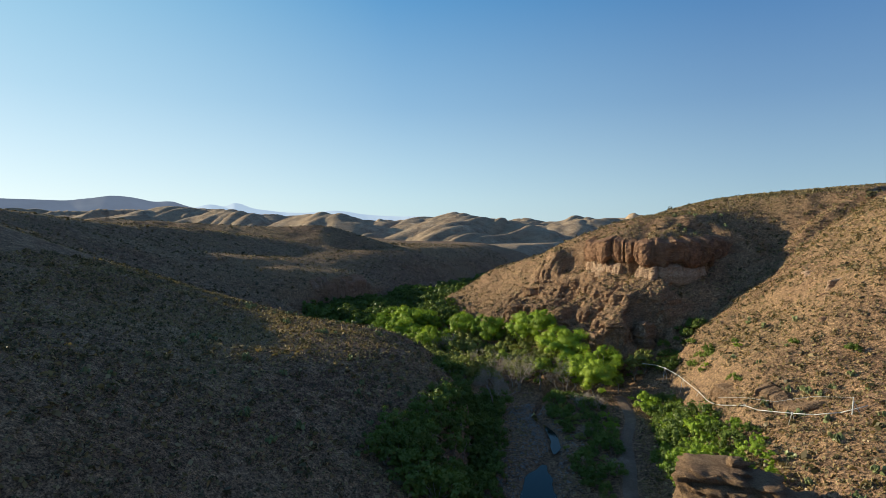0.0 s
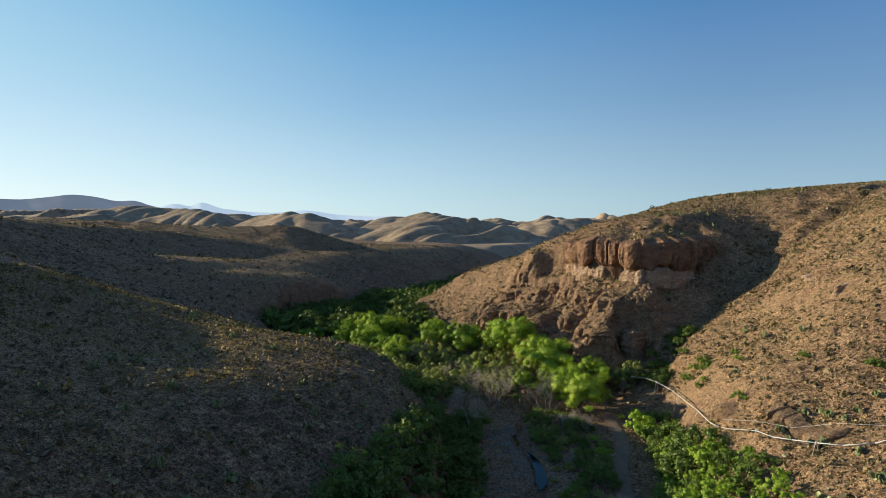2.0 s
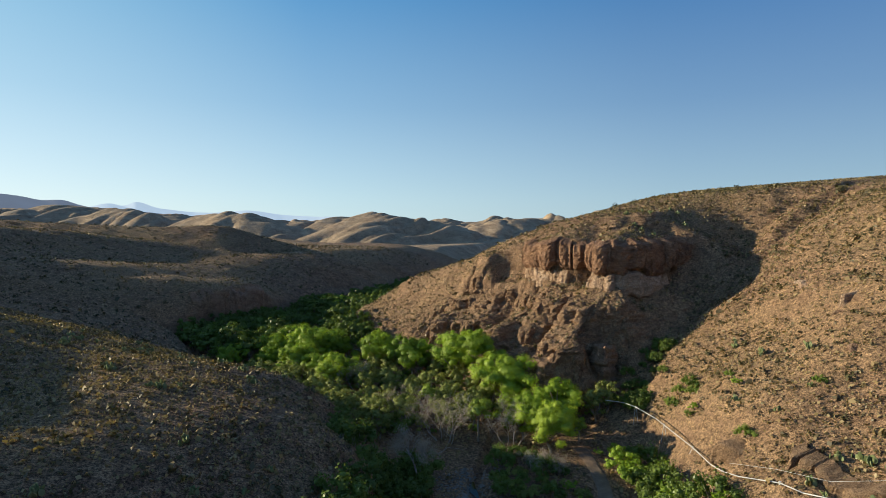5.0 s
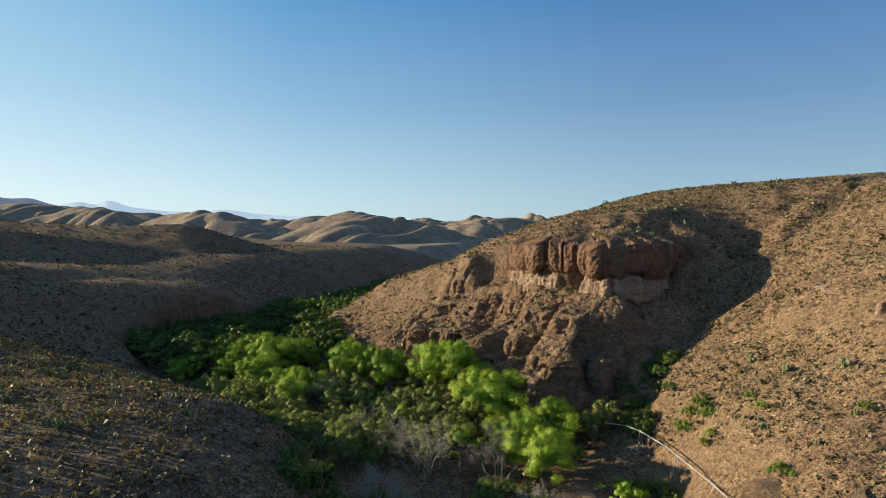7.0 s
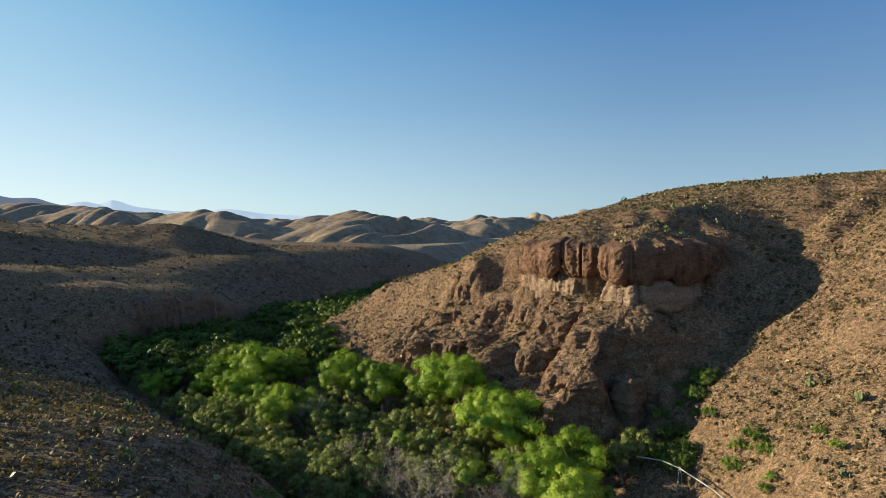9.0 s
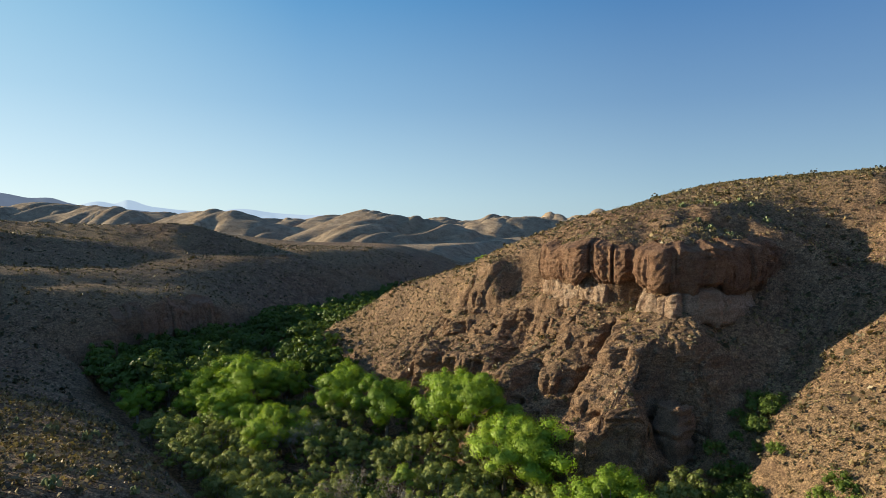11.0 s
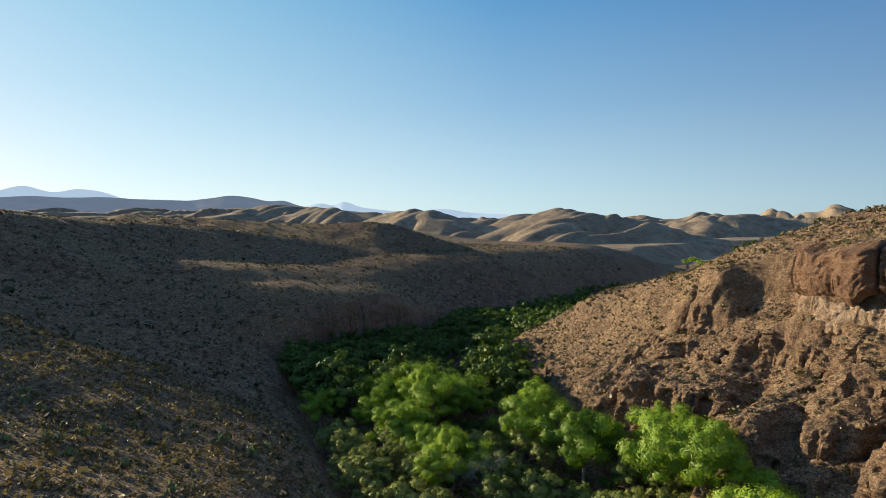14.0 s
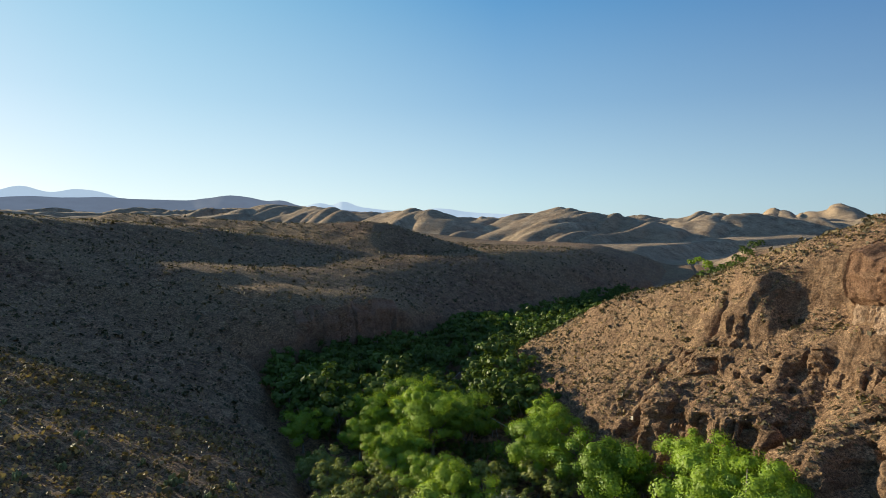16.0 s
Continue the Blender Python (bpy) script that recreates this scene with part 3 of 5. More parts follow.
def cliff_face():
    """The western face of the butte, evenly divided up its cliffs, with beds, pits and flutes."""
    T, D, n = np.arange(-33, 75.5, 0.42), np.arange(-4.0, 38.5, 0.12), 215
    tt, dd = np.meshgrid(T, D)
    # straight lines up the face
    Z = ground(20 + 0.846 * dd + 0.534 * tt, 258 + 0.534 * dd - 0.846 * tt)
    s = np.concatenate([np.zeros((1, len(T))), np.cumsum(np.hypot(0.12, np.diff(Z, axis=0)), 0)])
    pts = np.zeros((n, len(T), 3))
    for k in range(len(T)):
        q = np.linspace(0, s[-1, k], n)
        d, z = np.interp(q, s[:, k], D), np.interp(q, s[:, k], Z[:, k])
        pts[:, k] = np.stack([20 + 0.846 * d + 0.534 * T[k], 258 + 0.534 * d - 0.846 * T[k], z], 1)
    U, V = np.gradient(pts, axis=1), np.gradient(pts, axis=0)
    N = np.cross(U, V)
    N /= np.linalg.norm(N, axis=2, keepdims=True) + 1e-9
    N = np.where(N[..., 2:] < 0, -N, N)
    x, y, z = pts[..., 0], pts[..., 1], pts[..., 2]
    steep = 1 - step(0.35, 0.72, N[..., 2])
    t = np.broadcast_to(T, z.shape)
    out = 0.22 * vnoise(z / 1.5 + 0.5 * vnoise(t / 8, z / 8, 53), t / 16, 51) + 0.18 * vnoise(z / 0.6, t / 9, 52) + 1.8 * np.abs(vnoise(t / 2.6, z / 16, 59)) - 0.4 + 0.35 * vnoise(t / 1.1, z / 3.5, 54) + 0.3 * vnoise(t / 0.9, z / 0.8, 55) + 0.22 * vnoise(t / 0.5, z / 0.4, 61)
    out = out - 2.6 * np.exp(-(vnoise(t / 5.0, z / 34, 56) / 0.09) ** 2) - 0.9 * np.exp(-(vnoise(t / 1.9, z / 12, 60) / 0.12) ** 2)
    lump = 0.3 * np.abs(vnoise(x / 1.4, y / 1.4, 57)) + 0.12 * vnoise(x / 0.7, y / 0.7, 58)
    pts = pts + N * (steep * out + (1 - steep) * lump)[..., None]
    rim = np.minimum(np.minimum(step(0, 12, np.arange(n))[:, None], 1 - step(n - 13, n - 1, np.arange(n))[:, None]), np.minimum(step(0, 9, np.arange(len(T))), 1 - step(len(T) - 10, len(T) - 1, np.arange(len(T))))[None])
    pts[..., 2] -= 1.4 * (1 - rim)
    m = len(T)
    ob = sheet("cliff_face", np.arange(m), np.arange(n), EARTH, lambda a, b: pts[b.astype(int), a.astype(int)])
    ob.data.polygons.foreach_set("use_smooth", np.zeros(len(ob.data.polygons), dtype=bool))
    return tagged(ob, "steep layered brown cliff face with ribs and ledges", "cliff", kind="structure")


cliff_face()


def far_place(a, r):
    x, y = r * np.sin(a), r * np.cos(a) + 100
    z = ground(x, y)
    inside = np.minimum(425 - np.abs(x), np.minimum(y + 165, 895 - y))
    return np.stack([x, y, z - np.where(inside > -10, 0.6, 0) - 6 * np.clip(inside / 40, 0, 1)], 1)


AZ = np.radians(spread((-180, -75, 3), (-62, 50, 0.2), (60, 180, 3)))
RADII = np.geomspace(240, 4700, 320)
far_ob = tagged(sheet("distant_ground", AZ, RADII, HAZY_GRASSLAND, far_place), "rolling dry hills reaching to the horizon", "hills", kind="structure")


# far peaks on the horizon, blue from painted haze
PEAK_AZ = (-60, -52, -47.5, -45.7, -43.8, -41.8, -40.2, -38.7, -30, -23.2, -22.4, -21.7, -20.9, -20.5, -20.0, -19.3, -18.6, -17, -12.2, -11.3, -10.5, -9.6, -8.5, 0, 40)
PEAK_TAN = (0.035, 0.042, 0.0481, 0.057, 0.0495, 0.0547, 0.0514, 0.042, 0.034, 0.034, 0.038, 0.0385, 0.036, 0.038, 0.0415, 0.040, 0.035, 0.03, 0.028, 0.030, 0.0305, 0.029, 0.026, 0.02, 0.01)


RIDGE_AZ = (-75, -60, -47.5, -45.3, -42.6, -40.2, -38.1, -35.4, -33.4, -32, -30, -28.3, -26.8, -25.3, -24, -22.7, -20, -14)
RIDGE_TAN = (0.034, 0.038, 0.0397, 0.0431, 0.042, 0.044, 0.0423, 0.0415, 0.0413, 0.0444, 0.0495, 0.0473, 0.0421, 0.0425, 0.0352, 0.0307, 0.028, 0.015)


def horizon_place(far, azimuths, tangents, rough):
    def place(a, f):
        d = np.degrees(a)
        r = far - 600 * (1 - f)
        top = far * (curve1d(azimuths, tangents, d) + rough * fbm(d * 0.9, d * 0, 7, 3)) + 50
        return np.stack([r * np.sin(a), 100 + r * np.cos(a), 10 + (top - 10) * f + 16 * vnoise(d * 1.1, f * 3, 8) * f * (1 - f)], 1)
    return place


tagged(sheet("backdrop", np.radians(np.arange(-60, 0, 0.12)), np.linspace(0, 1, 12), HAZE, horizon_place(4650, PEAK_AZ, PEAK_TAN, 0.0005)), "mountain peaks on the horizon, blue haze painted as a glow", "mountains", kind="structure")
tagged(sheet("backdrop", np.radians(np.arange(-75, -14, 0.12)), np.linspace(0, 1, 12), HAZE_RIDGE, horizon_place(4000, RIDGE_AZ, RIDGE_TAN, 0.0004)), "long ridge in front of the far peaks, haze painted as a blue glow", "mountains", kind="structure")


# ---- building helpers ----


def mesh_of(name, verts, faces, mats, smooth=False, index=None):
    me = bpy.data.meshes.new(name)
    me.from_pydata([tuple(v) for v in verts], [], [tuple(f) for f in faces])
    for m in (mats if isinstance(mats, (list, tuple)) else [mats]):
        me.materials.append(m)
    if smooth:
        me.polygons.foreach_set("use_smooth", np.ones(len(me.polygons), dtype=bool))
    if index is not None:
        me.polygons.foreach_set("material_index", np.asarray(index, dtype=np.int32))
    return me


def thing(name, label, category, group=""):
    return tagged(new(name), label, category, group)


def part(name, me, parent, label=""):
    ob = new(name, me)
    ob.parent = parent
    return tagged(ob, label) if label else ob


def quads_mesh(name, P, mat):
    """A mesh of loose quads: P is n x 4 x 3."""
    n = len(P)
    me = bpy.data.meshes.new(name)
    me.vertices.add(4 * n)
    me.vertices.foreach_set("co", P.astype(np.float32).ravel())
    me.loops.add(4 * n)
    me.loops.foreach_set("vertex_index", np.arange(4 * n, dtype=np.int32))
    me.polygons.add(n)
    me.polygons.foreach_set("loop_start", np.arange(0, 4 * n, 4, dtype=np.int32))
    me.update(calc_edges=True)
    me.materials.append(mat)
    return me


def leaves(centres, normals, sizes, rng):
    """Leaf sprays as small folded diamonds."""
    n = len(centres)
    normals = normals / (np.linalg.norm(normals, axis=1, keepdims=True) + 1e-9)
    a = rng.normal(size=(n, 3))
    a -= normals * (a * normals).sum(1, keepdims=True)
    a /= np.linalg.norm(a, axis=1, keepdims=True) + 1e-9
    b = np.cross(normals, a)
    s = sizes[:, None]
    k = rng.uniform(0.55, 0.9, (n, 1))
    fold = normals * s * rng.uniform(-0.3, 0.3, (n, 1))
    return np.stack([centres - a * s, centres - b * s * k + fold, centres + a * s, centres + b * s * k + fold], 1)


def cores(centres, radii, rng):
    """The dense inner leafage of each clump: uneven lumps of quads."""
    nu, nv = 6, 3
    U, V = np.linspace(0, 2 * math.pi, nu, endpoint=False), np.linspace(-math.pi / 2, math.pi / 2, nv + 1)
    unit = np.stack([np.cos(V)[:, None] * np.cos(U), np.cos(V)[:, None] * np.sin(U), np.broadcast_to(np.sin(V)[:, None], (nv + 1, nu))], 2)
    out = []
    for c, r in zip(centres, radii):
        S = c + unit * r * rng.uniform(0.75, 1.2, (nv + 1, nu, 1)) * np.array([1, 1, 0.8])
        T = np.roll(S, -1, axis=1)
        out.append(np.stack([S[:-1], T[:-1], T[1:], S[1:]], 2).reshape(-1, 4, 3))
    return np.concatenate(out)


def tube(points, radii, sides=6):
    """A tapering tube along points: vertices and faces."""
    verts, faces = [], []
    pts = [Vector(p) for p in points]
    for i, (p, r) in enumerate(zip(pts, radii)):
        way = (pts[min(i + 1, len(pts) - 1)] - pts[max(i - 1, 0)]).normalized()
        u = way.orthogonal().normalized()
        v = way.cross(u)
        for k in range(sides):
            a = 2 * math.pi * k / sides
            verts.append(p + (u * math.cos(a) + v * math.sin(a)) * r)
        if i:
            o = (i - 1) * sides
            faces += [(o + k, o + (k + 1) % sides, o + sides + (k + 1) % sides, o + sides + k) for k in range(sides)]
    faces.append(tuple(range(sides))[::-1])
    faces.append(tuple(range(len(verts) - sides, len(verts))))
    return verts, faces


def joined(pieces):
    verts, faces = [], []
    for v, f in pieces:
        o = len(verts)
        verts += v
        faces += [tuple(i + o for i in q) for q in f]
    return verts, faces


HX, HY = np.arange(-340.0, 341.0), np.arange(30.0, 960.0)
HEIGHT = ground(*np.meshgrid(HX, HY))


def heights(x, y):
    """Ground height from the one-metre table."""
    u, v = np.clip(np.asarray(x, float) - HX[0], 0, len(HX) - 1.001), np.clip(np.asarray(y, float) - HY[0], 0, len(HY) - 1.001)
    i, j = u.astype(int), v.astype(int)
    u, v = u - i, v - j
    return (HEIGHT[j, i] * (1 - u) + HEIGHT[j, i + 1] * u) * (1 - v) + (HEIGHT[j + 1, i] * (1 - u) + HEIGHT[j + 1, i + 1] * u) * v


def gz(x, y):
    return float(heights(np.array([x]), np.array([y]))[0])


def branches(rng, base, way, length, radius, depth, out, spread=0.6, tips=None, sides=5):
    """Limbs that fork: fills out with tubes."""
    pts, p, w = [Vector(base)], Vector(base), Vector(way).normalized()
    for k in range(3):
        w = (w + Vector(rng.normal(size=3)) * 0.13 + Vector((0, 0, 0.06))).normalized()
        p = p + w * length / 3
        pts.append(p.copy())
    out.append(tube(pts, [radius, radius * 0.85, radius * 0.7, radius * 0.55], sides))
    if depth == 0:
        if tips is not None:
            tips.append(p)
        return
    for k in range(int(rng.integers(2, 4))):
        side = Vector(rng.normal(size=3))
        side = (side - w * side.dot(w)).normalized()
        branches(rng, pts[int(rng.integers(2, 4))], w + side * spread * rng.uniform(0.7, 1.3), length * rng.uniform(0.55, 0.8), radius * 0.55, depth - 1, out, spread, tips, max(3, sides - 1))


# ---- trees ----


def cottonwood(seed, high, wide, clumps, per, leaf, mat, label, name="cottonwood_tree", low=0.14):
    """A tree with a forked trunk and a crown of leaf sprays gathered in clumps."""
    rng = np.random.default_rng(seed)
    t = thing(name, label, "tree")
    cz = high * (low + (1 - low) * 0.5)
    rz = high * (1 - low) * 0.5
    C = []
    while len(C) < clumps:
        d = rng.normal(size=3)
        d /= np.linalg.norm(d)
        if d[2] < -0.75:
            continue
        r = rng.uniform(0.45, 0.95) if rng.random() < 0.8 else rng.uniform(0.1, 0.5)
        lump = 1 + 0.25 * math.sin(3 * math.atan2(d[1], d[0]) + seed)
        C.append((d[0] * wide * r * lump, d[1] * wide * r * lump, cz + d[2] * rz * r))
    C = np.array(C)
    size = wide * rng.uniform(0.12, 0.27, clumps)
    which = np.repeat(np.arange(clumps), per)
    d = rng.normal(size=(len(which), 3))
    d[:, 2] = d[:, 2] * 0.8 + 0.25
    d /= np.linalg.norm(d, axis=1, keepdims=True)
    rad = size[which] * rng.uniform(0.4, 1.2, len(which)) ** 0.7
    P = C[which] + d * rad[:, None] * np.array([1, 1, 0.8])
    out = C[which] - np.array([0, 0, cz - 0.3 * rz])
    N = d + 0.6 * out / (np.linalg.norm(out, axis=1, keepdims=True) + 1e-9) + 0.22 * rng.normal(size=d.shape)
    Q = np.concatenate([leaves(P, N, leaf * rng.uniform(0.5, 1.4, len(P)), rng), cores(C, 0.55 * size, rng)])
    tubes = []
    h0 = high * (low + 0.05)
    lean = rng.normal(size=2) * 0.3
    tubes.append(tube([(0, 0, -0.6), (0.1, 0, h0 * 0.3), (lean[0] * 0.6, lean[1] * 0.6, h0 * 0.7), (lean[0], lean[1], h0)], [0.035 * high, 0.028 * high, 0.024 * high, 0.021 * high], 8))
    for k in rng.permutation(clumps)[:9]:
        e = C[k]
        m = (e + np.array([lean[0], lean[1], h0])) / 2 + rng.normal(size=3) * 0.3 + np.array([0, 0, 0.3])
        tubes.append(tube([(lean[0], lean[1], h0 * 0.95), tuple(m), tuple(e)], [0.014 * high, 0.009 * high, 0.004 * high], 5))
    part("trunk", mesh_of("trunk", *joined(tubes), BARK, True), t, "pale grey-brown forked trunk")
    part("crown", quads_mesh("crown", Q, mat), t)
    return t


def bush(seed, high, wide, clumps, per, leaf, mat, label, name="willow_bush"):
    """A bush with many stems from the ground and leaf sprays down to the foot."""
    rng = np.random.default_rng(seed)
    t = thing(name, label, "bush")
    a, r = rng.uniform(0, 2 * math.pi, clumps), wide * np.sqrt(rng.uniform(0, 0.8, clumps))
    C = np.stack([r * np.cos(a), r * np.sin(a), high * (0.2 + 0.62 * rng.uniform(0.2, 1, clumps) * (1 - 0.55 * (r / wide) ** 2))], 1)
    which = np.repeat(np.arange(clumps), per)
    d = rng.normal(size=(len(which), 3))
    d /= np.linalg.norm(d, axis=1, keepdims=True)
    size = wide * rng.uniform(0.2, 0.34, clumps)
    core = C * np.array([1, 1, 0.9])
    P = C[which] + d * (size[which] * rng.uniform(0.4, 1.1, len(which)))[:, None] * np.array([1, 1, 1.0])
    P[:, 2] = np.maximum(P[:, 2], 0.1)
    Q = leaves(P, d + 0.4 * rng.normal(size=d.shape) + np.array([0, 0, 0.2]), leaf * rng.uniform(0.6, 1.4, len(P)), rng)
    Q = np.concatenate([Q, cores(core, 0.6 * size, rng)])
    tubes = [tube([(0.15 * rng.normal(), 0.15 * rng.normal(), -0.3), tuple(c * np.array([0.5, 0.5, 0.55])), tuple(c)], [0.05, 0.035, 0.012], 4) for c in C[:8]]
    part("stem_clump", mesh_of("stem_clump", *joined(tubes), BARK, True), t)
    part("foliage", quads_mesh("foliage", Q, mat), t)
    return t


def bare_tree(seed, high, label, depth=4, name="bare_tree", stems=1, mat=None):
    rng = np.random.default_rng(seed)
    t = thing(name, label, "tree")
    tips = []
    for k in range(stems):
        out = []
        w = Vector((rng.normal() * 0.22 * (1 + 0.12 * stems), rng.normal() * 0.22 * (1 + 0.12 * stems), 1))
        branches(rng, (0.3 * rng.normal() * (stems > 1), 0.3 * rng.normal() * (stems > 1), -0.4), w, high * 0.42, 0.022 * high / stems ** 0.3, depth, out, 0.62, tips)
        part("trunk" if k == 0 else "stem", mesh_of("trunk", *joined(out), mat or DEADWOOD, True), t)
    tips = np.array([tuple(p) for p in tips])
    each = max(2, 1500 // len(tips))
    C = np.repeat(tips, each, 0) + rng.normal(size=(len(tips) * each, 3)) * 0.055 * high
    Q = leaves(C, rng.normal(size=C.shape), np.full(len(C), 0.02 * high) * rng.uniform(0.6, 1.3, len(C)), rng)
    mid = (Q[:, 1] + Q[:, 3]) / 2
    Q[:, 1], Q[:, 3] = mid + (Q[:, 1] - mid) * 0.3, mid + (Q[:, 3] - mid) * 0.3
    part("spray", quads_mesh("spray", Q, TWIG), t)
    return t


def put(ob, places, group="", first=True):
    """Copies of ob at (x, y, scale, turn); the first place takes the original."""
    places = [p for p in places if gz(p[0], p[1]) < 4.5 or p[1] > 380 or p[0] > 70 or p[1] < 178]
    for k, (x, y, s, turn, *sink) in enumerate(places):
        m = pose(x, y, gz(x, y) - (sink[0] if sink else 0.1), 0, 0, turn) @ Matrix.Diagonal((s, s, s, 1))
        if k == 0 and first:
            ob.matrix_basis = m
            o = ob
        else:
            o = copy_thing(ob, m)
        if group:
            o["group"] = group


rng = np.random.default_rng(7)
BIG = [cottonwood(100 + k, 13.5, 7.0, 72, 380, 0.135, (LEAF_BRIGHT, LEAF_GREEN, LEAF_GREEN)[k], "tall broad cottonwood in bright green spring leaf on the valley floor") for k in range(3)]
YOUNG = cottonwood(111, 10.0, 3.7, 26, 200, 0.16, LEAF_YELLOW, "young cottonwood with a slim pale trunk and yellow-green leaves", low=0.45)
FAR = [cottonwood(120 + k, 11.0, 5.4, 30, 34, 0.40, LEAF_SHADED, "dense cottonwood in the canyon grove, leaf colour darkened to imitate shade") for k in range(3)]
WILLOW = [bush(130 + k, 4.2, 3.1, 16, 70, 0.15, (LEAF_OLIVE, LEAF_WILLOW, LEAF_MESQUITE)[k], "rounded green willow bush growing on the damp valley floor") for k in range(3)]

# the great trees of the grove: x, y, scale, turn
GREAT = {0: ((47.5, 182, 1.0, 0), (44.5, 228, 1.1, 60), (-5, 242, 0.98, 200), (54, 197, 1.05, 130), (39, 233, 1.08, 20)),
         1: ((20.5, 253, 1.2, 20), (36, 244, 1.18, 90), (-15, 275, 1.05, 10), (45.5, 215, 1.1, 45), (8, 264, 0.95, 120)),
         2: ((41, 240.5, 1.12, 100), (-23, 290, 1.1, 190), (-19, 258, 0.88, 340), (-30, 280, 0.9, 60), (43.5, 191, 0.85, 280), (52, 208, 1.12, 210), (-8, 281, 0.95, 30))}
for k, places in GREAT.items():
    put(BIG[k], places, "cottonwoods of the grove")
put(YOUNG, ((32, 192, 1.12, 0), (22, 216, 0.75, 120), (56, 186, 0.6, 60), (4, 236, 0.7, 250)), "cottonwoods of the grove")

# the closed grove up the canyon, and the thicket under the great trees
taken = [(p[0], p[1], 5.0) for v in GREAT.values() for p in v]
spots = {"far": [], "mid": [], "low": []}


def floor_here(x, y):
    d = np.interp(y, FOOT_Y, FOOT_X) - x
    return d < 0 and gz(x, y) < 1.5 + 0.008 * max(y - 200, 0)


for k in range(9000):
    y = rng.uniform(196, 560)
    x = np.interp(y, [c[1] for c in CREEK], [c[0] for c in CREEK]) + rng.uniform(-48, 48)
    if not floor_here(x, y):
        continue
    kind = "far" if y > 286 else ("low" if rng.random() < 0.75 else "mid")
    if kind == "mid" and y < 250:
        kind = "low"
    gap = {"far": 6.4, "mid": 7.0, "low": 4.5}[kind] * (1 + max(0, y - 400) / 400)
    if y < 206 and 35 < x < 41:
        continue
    if 270 < y < 370 and abs(x - np.interp(y, (272, 284, 293, 311, 328, 341, 367), (8, 3, -3.8, -13.8, -19.3, -17.6, -19))) < 4.5:
        continue
    if all((x - a) ** 2 + (y - b) ** 2 > (gap * 0.5 + (c * 0.5 if kind != "low" else c * 0.3)) ** 2 for a, b, c in taken):
        taken.append((x, y, gap))
        spots[kind].append((x, y))
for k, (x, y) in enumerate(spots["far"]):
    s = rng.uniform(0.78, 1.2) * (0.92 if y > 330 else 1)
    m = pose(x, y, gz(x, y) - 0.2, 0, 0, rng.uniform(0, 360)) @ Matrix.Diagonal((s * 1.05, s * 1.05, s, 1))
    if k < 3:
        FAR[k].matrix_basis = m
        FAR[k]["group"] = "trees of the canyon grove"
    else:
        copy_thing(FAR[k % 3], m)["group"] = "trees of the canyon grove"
put(BIG[1], [(x, y, rng.uniform(0.6, 0.85), rng.uniform(0, 360)) for x, y in spots["mid"]], "cottonwoods of the grove", first=False)
# western trees take the darkened leaf so that they look shaded
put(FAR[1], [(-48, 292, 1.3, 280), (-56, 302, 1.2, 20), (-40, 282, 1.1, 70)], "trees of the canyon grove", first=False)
# stand at the bend, given the brighter leaf colour to look sunlit
SUNNY = cottonwood(125, 13.0, 6.6, 40, 60, 0.36, LEAF_BRIGHT, "cottonwood at the bend of the canyon, leaf colour brightened to look sunlit")
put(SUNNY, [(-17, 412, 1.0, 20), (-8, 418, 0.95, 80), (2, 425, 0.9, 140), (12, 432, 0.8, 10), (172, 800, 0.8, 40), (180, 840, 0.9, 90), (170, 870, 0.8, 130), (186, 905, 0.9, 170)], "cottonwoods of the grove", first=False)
put(FAR[0], [(140 + 9 * k * 0.7 + 8 * (k % 3), 690 + 14 * k, 0.95, 37 * k) for k in range(18)], "trees of the canyon grove", first=False)

# willows: along the track, under the eastern slope, on the western bank
banks = [[], [], []]
OLIVE = cottonwood(118, 8.6, 3.9, 30, 80, 0.17, LEAF_OLIVE, "olive-green rounded tree in the sunlit thicket of the grove", "willow_tree", low=0.1)
mixed = [q for q in spots["low"] if q[1] < 262 and rng.random() < 0.6]
spots["low"] = [q for q in spots["low"] if q not in mixed]
put(OLIVE, [(x, y, rng.uniform(0.62, 1.08), rng.uniform(0, 360)) for x, y in mixed], "willow trees of the thicket")
THICKET = [bush(135 + k, 4.2, 3.1, 14, 60, 0.16, (LEAF_MESQUITE, LEAF_WILLOW)[k], "low green willow bush in the thicket under the cottonwoods", "thicket_bush") for k in range(2)]
thick = [[], []]
for x, y in spots["low"]:
    thick[0 if rng.random() < 0.7 else 1].append((x, y, rng.uniform(0.55, 1.35), rng.uniform(0, 360)))
for k in range(1500):
    x, y = rng.uniform(42, 84), rng.uniform(98, 176)
    edge = np.interp(y, (98, 120, 140, 160, 176), (43.5, 47.5, 53, 57.5, 58.5))
    if edge < x < min(edge + 19, np.interp(y, (98, 115, 127, 143, 160, 176), (66, 71, 65, 63.5, 66, 68))) and gz(x, y) < 6.0 and all((x - a) ** 2 + (y - b) ** 2 > 9 for b_ in banks for a, b, *_ in b_):
        banks[2 if rng.random() < 0.3 else 1].append((x, y, rng.uniform(0.85, 1.4) * (0.75 if gz(x, y) > 3 else 1), rng.uniform(0, 360)))
for k in range(900):
    x, y = rng.uniform(-13, 16), rng.uniform(98, 176)
    if gz(x, y) < 9.5 and x < np.interp(y, (98, 130, 176), (9, 12, 17)) and all((x - a) ** 2 + (y - b) ** 2 > 7.5 for b_ in banks for a, b, *_ in b_):
        banks[1].append((x, y, rng.uniform(0.8, 1.45), rng.uniform(0, 360)))
